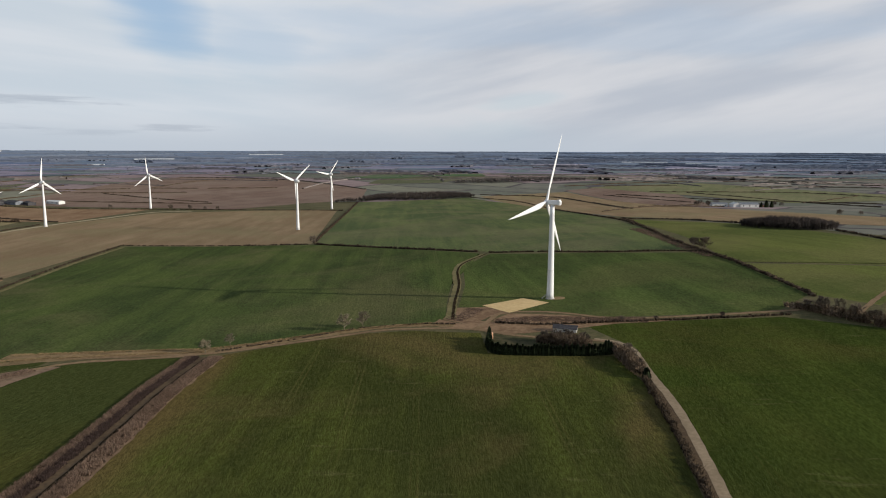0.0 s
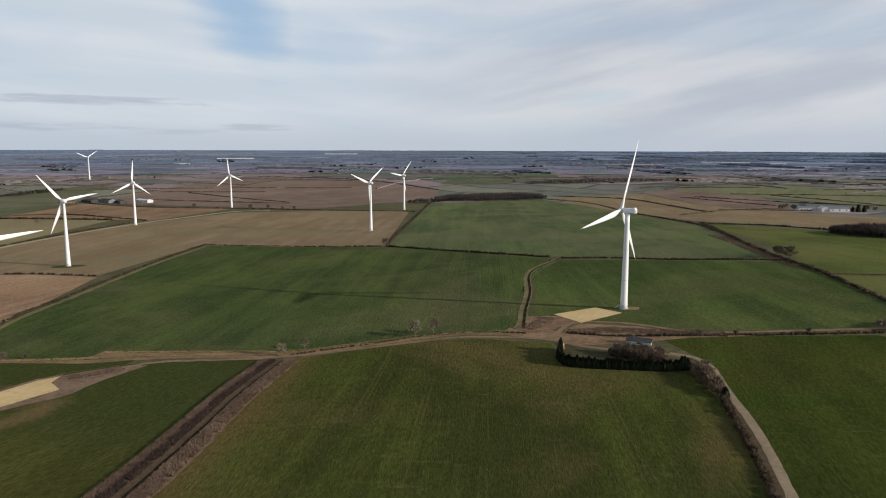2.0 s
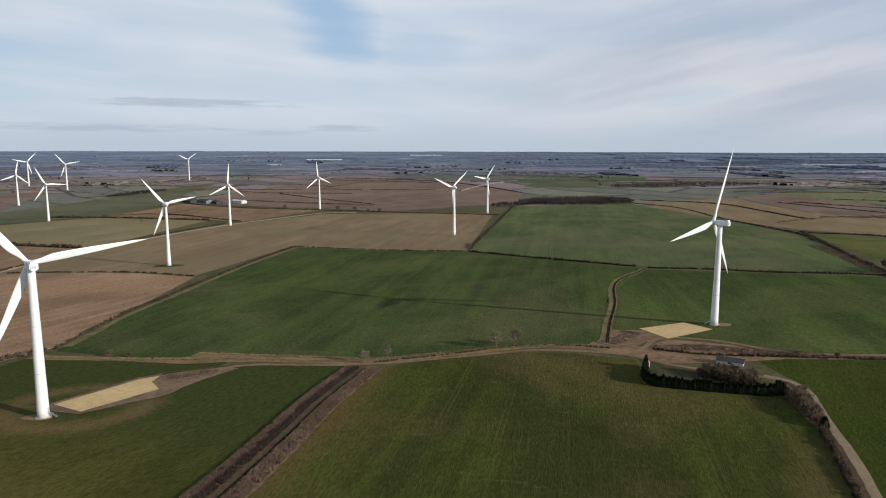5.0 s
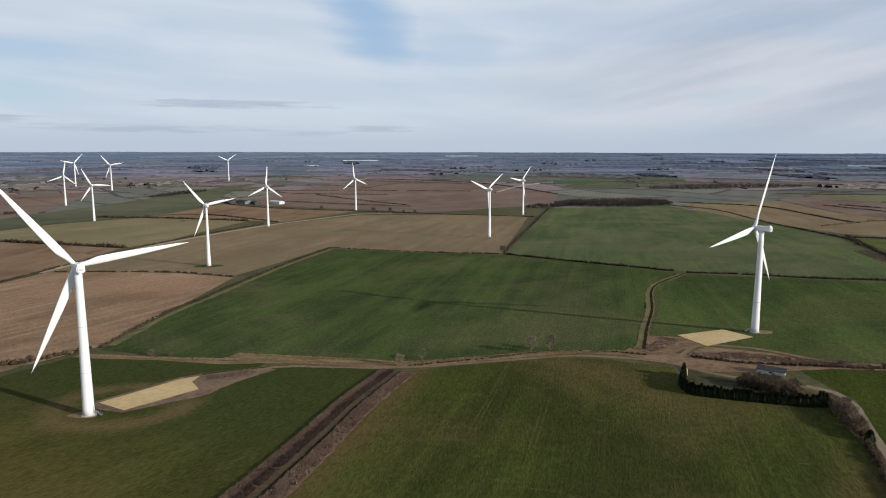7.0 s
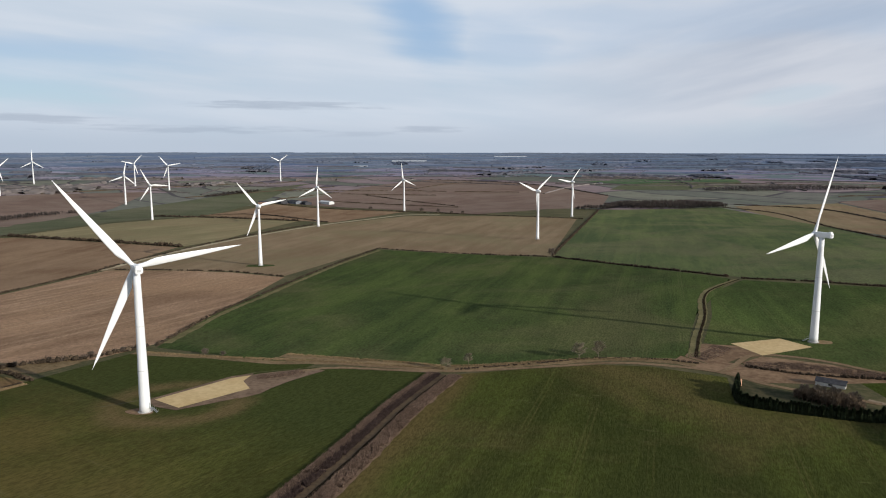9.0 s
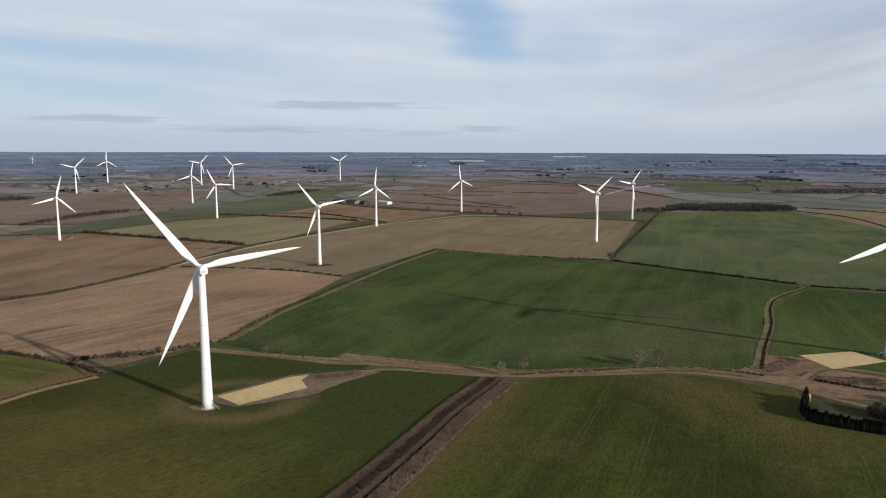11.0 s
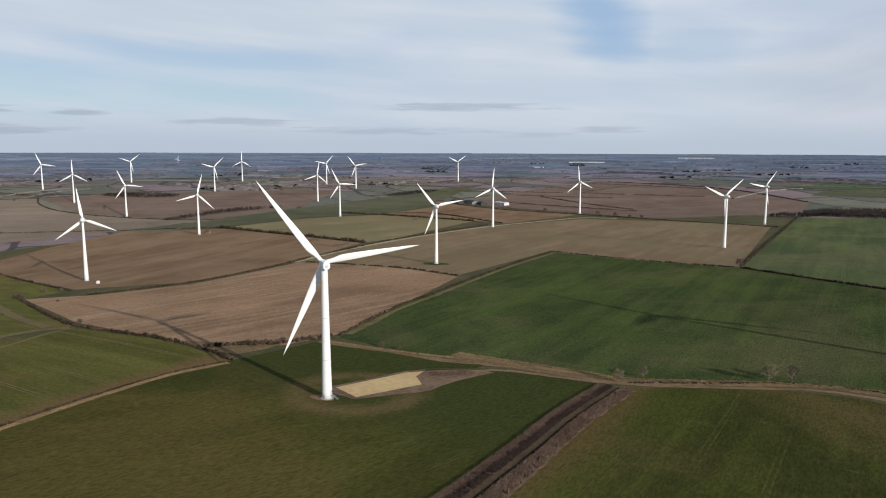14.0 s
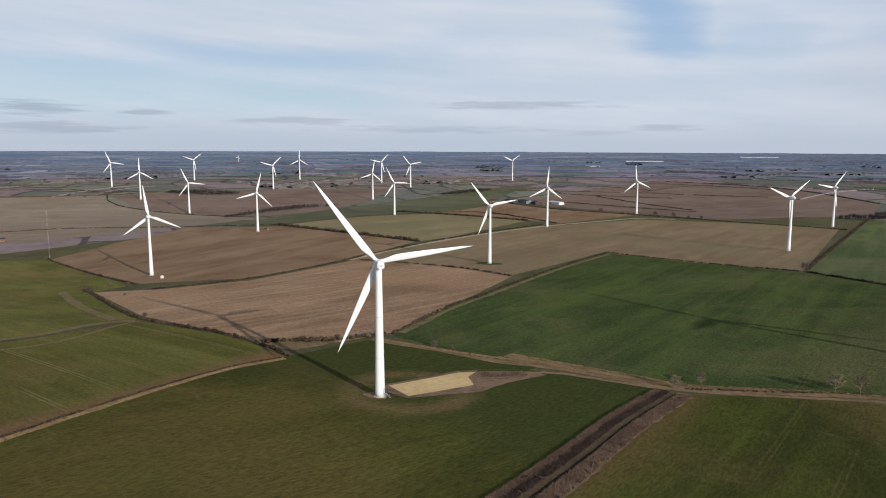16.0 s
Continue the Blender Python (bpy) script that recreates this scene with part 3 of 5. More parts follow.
field([(-1065, 223), (-1149, 326), (-1243, 475), (-1113, 596), (-771, 623), (-720, 502), (-664, 323), (-709, 259), (-723, 236), (-880, 228)], SOIL_2, "dull brown drilled field round two turbines")
field([(-1109, 132), (-1109, 171), (-1065, 223), (-868, 225), (-722, 228), (-702, 187), (-511, 170), (-496, 85), (-495, 40), (-900, 60)], GREEN_L, "green crop field crossed by worn wheel tracks")
field([(-420, 20), (-484, 83), (-499, 167), (-408, 196), (-347, 195), (-345, 162), (-331, 121), (-316, 86), (-303, 57), (-282, 10)], GREEN_M, "patchy green field with brown worn margin and ruts")
field([(-514, 715), (-459, 511), (-403, 361), (-352, 272), (-270, 282), (-245, 295), (-185, 317), (-150, 342), (-121, 370), (-92, 384), (-80, 388), (-88, 440), (-94, 490), (-104, 546), (-104, 581), (-92, 630), (-110, 642), (-284, 717)], GREEN_A, "large dark green winter wheat field")
field([(-286, 726), (-455, 1419), (-244, 1589), (-67, 1349), (45, 927), (81, 720), (95, 632), (-36, 637), (-87, 641)], GREEN_B, "green winter wheat field with pale drill rows")
field([(-82, 627), (97, 618), (114, 562), (130, 462), (104, 424), (55, 411), (4, 401), (-14, 412), (-45, 416), (-78, 424), (-84, 490), (-94, 546), (-94, 581)], GREEN_C, "dark green field round a wind turbine")
field([(-174, 309), (-152, 330), (-117, 358), (-94, 366), (-57, 364), (-49, 329), (8, 330), (18, 292), (21.5, 247), (23, 199), (28, 90), (-60, 60), (-124, 90), (-138, 150), (-145, 182), (-152.5, 215), (-162.5, 256), (-170, 304)], GREEN_D, "thin dark green crop with brown patches")
field([(-4, 384), (54, 399), (101, 408), (143, 388), (168, 372), (260, 260), (200, 90), (36, 80), (30, 201), (28, 261), (22.5, 308), (18.5, 345), (9, 360)], GREEN_E, "lush dark green field beside a lane")
field([(55, 937), (184, 846), (265, 691), (283, 640), (223, 558), (108, 574), (103, 693)], GREEN_F, "yellow-green pasture with fine mowing lines")
field([(109, 567), (221, 554), (205, 500), (160, 437), (133, 462)], GREEN_F, "small yellow-green pasture behind a hedge")
field([(-341, 192), (-339, 161), (-325, 120), (-310, 85), (-297, 56), (-270, -5), (-140, 60), (-155, 150), (-162, 182), (-169.5, 215), (-179.5, 256), (-188, 304), (-231, 291), (-246, 282), (-263, 262), (-268, 248), (-271, 212), (-280, 190), (-300, 187)], GREEN_T, "patchy green crop round a wind turbine")
field([(-346, 192), (-352, 256), (-335, 261), (-309, 269), (-271, 279), (-248, 290), (-247, 282), (-264, 262), (-269, 248), (-272, 212), (-281, 190), (-300, 186), (-338, 190)], GREEN_T, "narrow dark green strip behind a gravel pad", 0.14)

# ---- tracks, banks and pads ----
strip("track_verge", [(-275, 293), (-242, 301), (-205, 311), (-180, 318), (-160, 333), (-130, 358), (-110, 373), (-86, 379), (-70, 379)], 5.0, VERGE, "dead straw-coloured grass along a farm track", "verge", 0.2, 1.5)
strip("farm_track", [(-275, 287), (-242, 295), (-205, 305), (-180, 312), (-160, 326), (-130, 350), (-110, 365), (-86, 371), (-61, 371), (-42, 362), (-25, 358), (6, 354)], 2.8, DIRT, "brown stony farm track between green fields", "track", 0.26)
strip("track_verge", [(-352, 258), (-335, 262), (-309, 271), (-271, 280), (-247, 293), (-217, 303), (-184, 312)], 5.0, VERGE, "dead straw-coloured grass along a farm track", "verge", 0.2, 1.5, seed=2)
strip("farm_track", [(-250, 262), (-243, 278), (-233, 289), (-205, 300), (-180, 309)], 3.0, DIRT, "brown stony track to a gravel pad", "track", 0.28)
strip("farm_track", [(-61, 371), (-57, 384), (-55, 394), (-53, 404), (-47, 411), (-30, 413), (-14, 410), (16, 400), (62, 409), (105, 421), (130, 430)], 2.8, DIRT, "brown stone track curving round rough ground", "track", 0.30)
strip("track_verge", [(21.5, 296), (24, 255), (25.2, 211), (27.5, 150), (30.5, 90)], 4.0, BANK, "brown trodden bank between a lane and a hedge", "verge", 0.21, 0.5, seed=8)
strip("lane", [(0, 357), (10, 353), (17, 340), (21, 307), (25, 278), (27, 255), (28, 230), (28.5, 211), (29, 190), (31, 150), (34, 90)], 2.9, LANE, "narrow worn concrete lane beside a bare hedge", "lane", 0.26, 0.4, 4.0)
strip("farm_track", [(-700, 466), (-731, 560), (-750, 654), (-762, 768), (-769, 894), (-760, 1019), (-745, 1136), (-690, 1170)], 7.0, PALE, "pale stone track across brown fields", "track", 0.3, 2.0)
strip("ditch", [(114, 570.5), (163, 568.5), (216, 563)], 0.9, MUD, "narrow dark ditch across pasture", "ditch", 0.3, 0.3)
strip("farm_track", [(140, 415), (153, 436), (176, 470), (213, 518), (250, 560)], 2.6, DIRT, "pale dirt path across pasture", "track", 0.26)
strip("wheel_track", [(-494, 70), (-496, 85), (-496, 105), (-507, 129), (-512, 149), (-505, 168)], 6.5, WORN, "worn tan wheel track through green crop", "track", 0.24, 2.0)
strip("wheel_track", [(-458, 66), (-461, 80), (-461, 99), (-470, 120), (-494, 149), (-503, 168)], 2.6, WORN, "thin worn wheel track through green crop", "track", 0.24, 1.2)
strip("wheel_track", [(-735, 168), (-701, 164), (-634, 157), (-564, 154), (-515, 157)], 6.0, WORN, "worn track curving through green crop", "track", 0.22, 1.5, 12.0)

# rough ground between the lane and the first turbine
field([(-84, 392), (-70, 383), (-61, 390), (-50, 388), (-26, 383), (4, 389), (20, 392), (4, 384), (-20, 371), (-42, 363), (-61, 370), (-86, 377)], SCRUBLAND, "trodden brown ground where tracks meet", 0.16, 10, "rough_ground")
field([(-80, 420), (-60, 424), (-46, 409), (-56, 400), (-61, 388), (-70, 384), (-82, 392)], SCRUBLAND, "rough bare brown ground beside a gravel pad", 0.2, 10, "rough_ground")
field([(-54, 392), (-46, 408), (-14, 406), (14, 396), (40, 400), (62, 404), (30, 393), (4, 387), (-26, 381), (-48, 382)], SCRUBLAND, "rough brown weedy ground inside a track bend", 0.2, 10, "rough_ground")
field([(-56, 366), (-42, 358), (-25, 354), (2, 350), (8, 334), (-46, 332), (-50, 350)], YARD, "rank dark grass in a yard behind conifers", 0.2, 10, "rough_ground")
field([(-264.5, 249), (-260, 261), (-253, 271), (-243, 281), (-235, 282), (-236.5, 272), (-238, 258), (-237.5, 246), (-236, 238), (-239, 228), (-246, 236), (-255, 244)], SOIL_BARE, "brown bare soil beside a gravel pad", 0.24, 8, "rough_ground")
field([(-261, 202), (-271.5, 206), (-268, 251), (-262.5, 260), (-255, 250), (-242.5, 243), (-239, 231), (-244, 217), (-249.5, 203.5)], SOIL_BARE, "brown margin round a gravel pad", 0.28, 8, "rough_ground")
field([(-409, 197), (-404, 204), (-385, 214), (-372, 224), (-361, 238), (-357, 225), (-356, 205), (-380, 199)], VERGE, "rough pale grass at a field corner", 0.22, 10, "rough_ground")
field([(-64, 427), (-41, 448), (-24, 436), (-46, 409)], GRAVEL, "pale sandy gravel crane pad", 0.34, 10, "crane_pad")
field([(-269, 208), (-265.5, 249), (-261, 257), (-257, 248), (-245.5, 241), (-251, 206)], GRAVEL, "pale sandy gravel crane pad", 0.34, 10, "crane_pad")


def round_patch(x, y, rx, ry, turn, mat, label, name, lift):
    pts = []
    for j in range(20):
        a = 2 * math.pi * j / 20
        u, v = rx * math.cos(a) * (1 + 0.12 * math.sin(3 * a + x)), ry * math.sin(a)
        pts.append((x + u * math.cos(turn) - v * math.sin(turn), y + u * math.sin(turn) + v * math.cos(turn)))
    return field(pts, mat, label, lift, 10, name)


round_patch(-558, 558, 16, 9, 0.4, GREEN_A, "green grass round a turbine foot", "grass_patch", 0.24)
round_patch(-20, 449, 6, 4, 0.2, VERGE, "worn grass round a turbine foot", "grass_patch", 0.2)
round_patch(-261, 195, 6, 4, 0.3, SCRUBLAND, "worn grass round a turbine foot", "grass_patch", 0.24)

strip("track_verge", [(-507, 709), (-483, 607), (-453, 511), (-422, 427), (-397, 361), (-355, 281)], 3.4, VERGE_PALE, "pale dead grass margin along winter wheat", "verge", 0.2, 1.5, seed=9)

# the overgrown ditch between the two near fields
DITCH = [(-179, 305), (-171, 256), (-161, 215), (-153.5, 182), (-146.5, 150), (-130, 80)]
strip("ditch_bank", [(x + 0.4, y) for x, y in DITCH], 17.0, SOIL_BARE, "brown overgrown banks of a field ditch", "bank", 0.24, 1.5)
strip("ditch_bank", [(x - 0.2, y) for x, y in DITCH], 3.0, BANK, "flattened straw-coloured grass along a ditch", "bank", 0.30, 0.8, seed=4)
strip("ditch", [(x + 1.9, y) for x, y in DITCH], 1.2, MUD, "dark wet bed of a narrow field ditch", "ditch", 0.36, 0.4)
strip("track_verge", [(-343, 193), (-341, 162), (-327, 121), (-312, 86), (-299, 57), (-278, 10)], 2.6, VERGE, "pale straw verge below a low hedge", "verge", 0.22, 1.6, seed=6)
SIDE = [(-86, 628), (-99, 581), (-99, 546), (-89, 490), (-83, 436), (-76, 387)]
strip("ditch_bank", [(x - 0.6, y) for x, y in SIDE], 4.6, VERGE_PALE, "straw-coloured grass banks of a field ditch", "bank", 0.24, 1.0)
strip("ditch", [(x + 0.5, y) for x, y in SIDE], 1.3, MUD, "dark field ditch between grass banks", "ditch", 0.34, 0.4)


# ---- hedges, reeds and scrub ----
def clump_mesh(name, centres, mat, twigs=7, core=True, seed=1):
    """Bare shrubs: an uneven dense core and thin twigs standing out of it, for each (x, y, width, height)."""
    rnd = random.Random(seed)
    verts, faces = [], []
    for x, y, w, h in centres:
        z = land(x, y)
        if core:
            b = len(verts)
            k, spin = 5, rnd.random() * 6.28
            for lev, (fr, fz) in enumerate(((0.7, -0.05), (0.8, 0.30), (0.5, 0.55))):
                for j in range(k):
                    a = spin + 2 * math.pi * j / k + lev * 0.6
                    r = w * 0.5 * fr * rnd.uniform(0.65, 1.25)
                    verts.append((x + r * math.cos(a), y + r * math.sin(a), z + h * fz * rnd.uniform(0.8, 1.2)))
            verts.append((x + rnd.uniform(-0.2, 0.2) * w, y + rnd.uniform(-0.2, 0.2) * w, z + h * rnd.uniform(0.6, 0.75)))
            for lev in range(2):
                for j in range(k):
                    faces.append((b + lev * k + j, b + lev * k + (j + 1) % k, b + (lev + 1) * k + (j + 1) % k, b + (lev + 1) * k + j))
            for j in range(k):
                faces.append((b + 2 * k + j, b + 2 * k + (j + 1) % k, b + 3 * k))
        for _ in range(twigs):
            a, lean = rnd.random() * 6.28, rnd.uniform(0.15, 0.75)
            l = h * rnd.uniform(0.6, 1.2)
            px, py = x + rnd.uniform(-0.35, 0.35) * w, y + rnd.uniform(-0.35, 0.35) * w
            pz = z + h * rnd.uniform(0.05, 0.3)
            t = rnd.uniform(0.025, 0.06) * max(w, 0.6)
            s = (-math.sin(a) * t, math.cos(a) * t)
            b = len(verts)
            verts += [(px - s[0], py - s[1], pz), (px + s[0], py + s[1], pz + 0.05), (px + l * lean * math.cos(a), py + l * lean * math.sin(a), pz + l * (1 - lean * 0.5) * 0.85)]
            faces.append((b, b + 1, b + 2))
    return mesh_of(name, verts, faces, mat)


def hedge(points, width, height, label, step=None, mat=None, seed=1, gaps=0.05, twigs=16, wander=0.25):
    rnd = random.Random(seed * 7 + 3)
    step = step or width * 0.55
    line = smooth_line(points, step)
    centres, skip = [], 0
    for i, q in enumerate(line):
        if skip:
            skip -= 1
            continue
        if rnd.random() < gaps * 0.3:
            skip = rnd.randint(1, 4)
        swell = 0.8 + 0.35 * noise.noise((q.x * 0.06, q.y * 0.06, seed)) + 0.3 * noise.noise((q.x * 0.3, q.y * 0.3, seed))
        centres.append((q.x + rnd.uniform(-wander, wander) * width, q.y + rnd.uniform(-wander, wander) * width, width * rnd.uniform(0.8, 1.25), 1.25 * height * max(0.35, swell) * rnd.uniform(0.75, 1.2)))
    return tagged(new("hedge", clump_mesh("hedge", centres, mat or TWIG, twigs, True, seed)), label, "hedge", kind="stuff")


NEAR = "bare brown winter hedge between fields"
hedge([(-284, 721), (-192, 680), (-122, 652), (-95, 640)], 3.0, 2.6, "dark clipped hedge along a green field", seed=1)
hedge([(-84, 634), (-36, 634), (14, 626), (70, 628), (98, 622)], 2.4, 2.2, "dark clipped hedge along a green field", seed=2)
hedge([(-289, 734), (-336, 927), (-400, 1190), (-455, 1419)], 4.0, 2.6, NEAR, seed=3)
hedge([(-517, 719), (-489, 607), (-459, 511), (-428, 427), (-403, 361), (-357, 276)], 2.8, 2.0, "low bare hedge between ploughed soil and wheat", seed=4, gaps=0.3)
hedge([(-522, 725), (-452, 721), (-361, 719), (-292, 722)], 2.2, 1.7, NEAR, seed=5, gaps=0.4)
hedge([(-705, 185), (-598, 174), (-515, 170), (-462, 182), (-421, 193), (-376, 198), (-345, 198)], 3.2, 2.6, "thick bare hedge along a ploughed field", seed=6)
hedge([(-385, 202), (-377, 216), (-363, 239), (-359, 272)], 4.6, 4.0, "tall bare thicket at a field corner", seed=7, gaps=0.2)
hedge([(-346, 193), (-344, 162), (-330, 121), (-315, 86), (-302, 57), (-281, 10)], 1.8, 1.1, "low straggling hedge between green fields", seed=8, gaps=0.0, step=1.0, wander=0.12)
hedge([(-731, 190), (-724, 186), (-716, 184), (-704, 186)], 4.0, 3.0, "straggling bare bushes at a field corner", seed=26)
hedge([(-672, 228), (-668, 244), (-661, 321), (-686, 414), (-711, 491)], 3.0, 2.2, NEAR, seed=9)
hedge([(-687, 475), (-620, 499), (-554, 516), (-481, 514)], 2.6, 2.0, NEAR, seed=10, gaps=0.5)
hedge([(-1139, 602), (-1014, 609), (-895, 619), (-768, 628)], 7.0, 5.5, "thick dark hedge beside stubble", seed=11, gaps=0.0)
hedge([(-1070, 221), (-880, 227), (-720, 231)], 3.2, 2.2, NEAR, seed=12)
hedge([(-1416, 216), (-1388, 325), (-1260, 482), (-1138, 608)], 4.0, 2.2, NEAR, seed=13, gaps=0.3)
hedge([(-712, 480), (-760, 663), (-780, 822), (-788, 913)], 4.5, 2.2, "low hedge along a pale track", seed=14, gaps=0.1)
hedge([(-1190, 902), (-1032, 925), (-843, 941)], 6.0, 4.5, "dark hedge between stubble fields", seed=15, gaps=0.0)
hedge([(-1144, 1200), (-961, 1185), (-788, 1197), (-616, 1203), (-482, 1207), (-413, 1203)], 4.0, 2.4, NEAR, seed=16)
hedge([(-1062, 1431), (-766, 1364)], 4.5, 3.0, NEAR, seed=17)
hedge([(-238, 1591), (-126, 1503), (-36, 1224), (49, 945), (62, 850)], 3.6, 2.4, NEAR, seed=18)
hedge([(56, 965), (75, 757), (94, 640), (112, 574), (124, 510), (132, 458)], 4.0, 2.8, "thick dark hedge on a bank", seed=19, gaps=0.0)
hedge([(54, 949), (122, 928), (186, 854)], 3.4, 2.4, NEAR, seed=20)
hedge([(252, 772), (267, 695), (280, 652)], 3.4, 2.6, NEAR, seed=21)
hedge([(-178, 316), (-153, 339), (-121, 369), (-93, 380), (-73, 381)], 1.8, 1.2, "low bare hedge beside a farm track", seed=22, gaps=0.4)
hedge([(-51, 386), (-26, 384), (4, 390), (33, 396), (69, 404), (106, 413)], 2.2, 1.8, "low dark hedge along a green field", seed=23, gaps=0.0)
hedge([(109, 431), (128, 412), (144, 393), (158, 381), (185, 355)], 4.5, 3.4, "tall overgrown bare hedge with trees", seed=24, gaps=0.0, twigs=40, mat=WOOD_TWIG)
hedge([(18, 298), (21, 262), (23, 233), (24, 210), (25, 185), (27, 140), (30, 90)], 2.4, 2.5, "bare hedge beside a concrete lane", seed=25, twigs=30, gaps=0.0, step=0.9)


def reeds(points, width, height, count, mat, label, seed, shift=0.0):
    """Dead standing stalks in tufts, scattered over a band."""
    rnd = random.Random(seed)
    line = smooth_line(points, 1.0)
    verts, faces = [], []
    for _ in range(count):
        i = rnd.randrange(len(line) - 1)
        d = (line[i + 1] - line[i]).normalized()
        q = line[i] + d * rnd.random() + Vector((-d.y, d.x)) * (shift + width * 0.5 * rnd.uniform(-1, 1) * rnd.uniform(0.6, 1.0))
        if noise.noise((q.x * 0.35, q.y * 0.35, seed)) < -0.32:
            continue
        z = land(q.x, q.y) + 0.2
        for _ in range(5):
            a, l = rnd.random() * 6.28, height * rnd.uniform(0.45, 1.15)
            t, lean = rnd.uniform(0.06, 0.15), rnd.uniform(0.1, 0.75)
            px, py = q.x + rnd.uniform(-0.3, 0.3), q.y + rnd.uniform(-0.3, 0.3)
            s = (-math.sin(a) * t, math.cos(a) * t)
            b = len(verts)
            verts += [(px - s[0], py - s[1], z), (px + s[0], py + s[1], z), (px + l * lean * math.cos(a), py + l * lean * math.sin(a), z + l * (1 - 0.4 * lean))]
            faces.append((b, b + 1, b + 2))
    return tagged(new("reeds", mesh_of("reeds", verts, faces, mat)), label, "reeds", kind="stuff")


reeds(DITCH, 4.2, 1.4, 15000, REED, "dead tan reeds along a ditch", 31, -6.6)
reeds(DITCH, 4.6, 1.3, 16000, REED_DARK, "dark dead weeds on a ditch bank", 33, -3.8)
reeds(DITCH, 6.6, 1.4, 26000, REED, "dead tan reeds along a ditch", 32, 5.9)
GATE = [(-345, 193), (-343, 162), (-329, 121), (-314, 86), (-301, 57), (-280, 10)]
reeds(GATE, 3.2, 0.6, 4200, STRAW, "straw-coloured dead grass below a low hedge", 41, 2.4)
reeds([(-50, 388), (-30, 396), (-5, 396), (30, 398)], 14.0, 0.45, 5000, REED, "low dead weeds on rough ground", 34)
reeds([(-76, 390), (-70, 405), (-66, 420)], 14.0, 0.4, 1500, REED, "low dead weeds on rough ground", 35)
reeds([(-275, 297), (-205, 315), (-180, 322), (-130, 362), (-86, 383)], 3.6, 0.55, 5000, STRAW, "straw-coloured dead grass along a track", 36)
reeds([(-352, 260), (-309, 272), (-247, 295), (-184, 314)], 3.6, 0.55, 4500, STRAW, "straw-coloured dead grass along a track", 37)
reeds([(-256, 256), (-248, 266), (-244, 276)], 9.0, 0.7, 900, REED, "low dead weeds on bare soil", 38)
reeds([(68, 800), (85, 715), (100, 640), (112, 600)], 16.0, 1.2, 3500, REED, "pale dead weeds beside a hedge", 39, -10.0)


# ---- trees ----
def tree_meshes(name, height, spread, seed, bark, twigs=5, stems=1, limbs=16):
    """A leafless tree: a tapered leader with limbs all the way up, and a rounded crown of fine twigs."""
    rnd = random.Random(seed)
    wood, wood_f, fine, fine_f = [], [], [], []

    def bar(p, q, r0, r1, k):
        d = (q - p).normalized()
        u = d.orthogonal().normalized()
        v = d.cross(u)
        b = len(wood)
        for centre, r in ((p, r0), (q, r1)):
            wood.extend(tuple(centre + (u * math.cos(2 * math.pi * j / k) + v * math.sin(2 * math.pi * j / k)) * r) for j in range(k))
        wood_f.extend((b + j, b + (j + 1) % k, b + k + (j + 1) % k, b + k + j) for j in range(k))

    def twig(p, d, l):
        e = (d + Vector((rnd.uniform(-1, 1), rnd.uniform(-1, 1), rnd.uniform(-0.5, 0.8))) * 0.9).normalized() * l
        s = e.orthogonal().normalized() * rnd.uniform(0.020, 0.042) * (height / 9)
        b = len(fine)
        fine.extend([tuple(p - s), tuple(p + s), tuple(p + e)])
        fine_f.append((b, b + 1, b + 2))

    def branch(p, d, length, radius, level):
        q = p + d * length
        bar(p, q, radius, radius * 0.5, 4)
        for _ in range(twigs):
            twig(p + d * length * rnd.uniform(0.3, 1.0), d, height * rnd.uniform(0.06, 0.14))
        if level:
            for _ in range(4):
                e = (d + Vector((rnd.uniform(-1, 1), rnd.uniform(-1, 1), rnd.uniform(-0.4, 0.8))) * 0.85).normalized()
                branch(p + d * length * rnd.uniform(0.35, 1.0), e, length * rnd.uniform(0.45, 0.7), radius * 0.55, level - 1)

    for s in range(stems):
        p = Vector((rnd.uniform(-0.5, 0.5), rnd.uniform(-0.5, 0.5), -0.3)) * (1.0 if stems > 1 else 0.3) + Vector((0, 0, -0.3))
        d = Vector((rnd.uniform(-0.25, 0.25), rnd.uniform(-0.25, 0.25), 1)).normalized() if stems > 1 else Vector((0.02, 0.04, 1)).normalized()
        joints = [p]
        for i in range(4):
            joints.append(joints[-1] + (d + Vector((rnd.uniform(-0.12, 0.12), rnd.uniform(-0.12, 0.12), 0))) * height * 0.19)
            bar(joints[-2], joints[-1], height * 0.024 * (1 - i * 0.22), height * 0.024 * (1 - (i + 1) * 0.22), 6)
        for i in range(limbs):
            t = 0.28 + 0.7 * (i + rnd.random()) / limbs
            k = min(3, int(t * 4))
            at = joints[k].lerp(joints[k + 1], t * 4 - k)
            a = i * 2.4 + rnd.random()
            reach = height * 0.30 * spread * math.sqrt(max(0.08, 1 - ((t - 0.5) / 0.62) ** 2))
            branch(at, Vector((math.cos(a), math.sin(a), 0.25 + 0.9 * t * rnd.uniform(0.6, 1.2))).normalized(), reach, height * 0.010, 2 if reach > height * 0.15 else 1)
    return mesh_of("trunk", wood, wood_f, bark), mesh_of("crown", fine, fine_f, bark)


def tree(x, y, meshes, label, scale=1.0, turn=0.0, category="tree", name="tree"):
    t = thing(name, label, category, at=Matrix.Translation((x, y, land(x, y))) @ pose(0, 0, 0, 0, 0, turn) @ Matrix.Scale(scale, 4))
    part("trunk", meshes[0], t)
    part("crown", meshes[1], t, "fine leafless twigs")
    return t


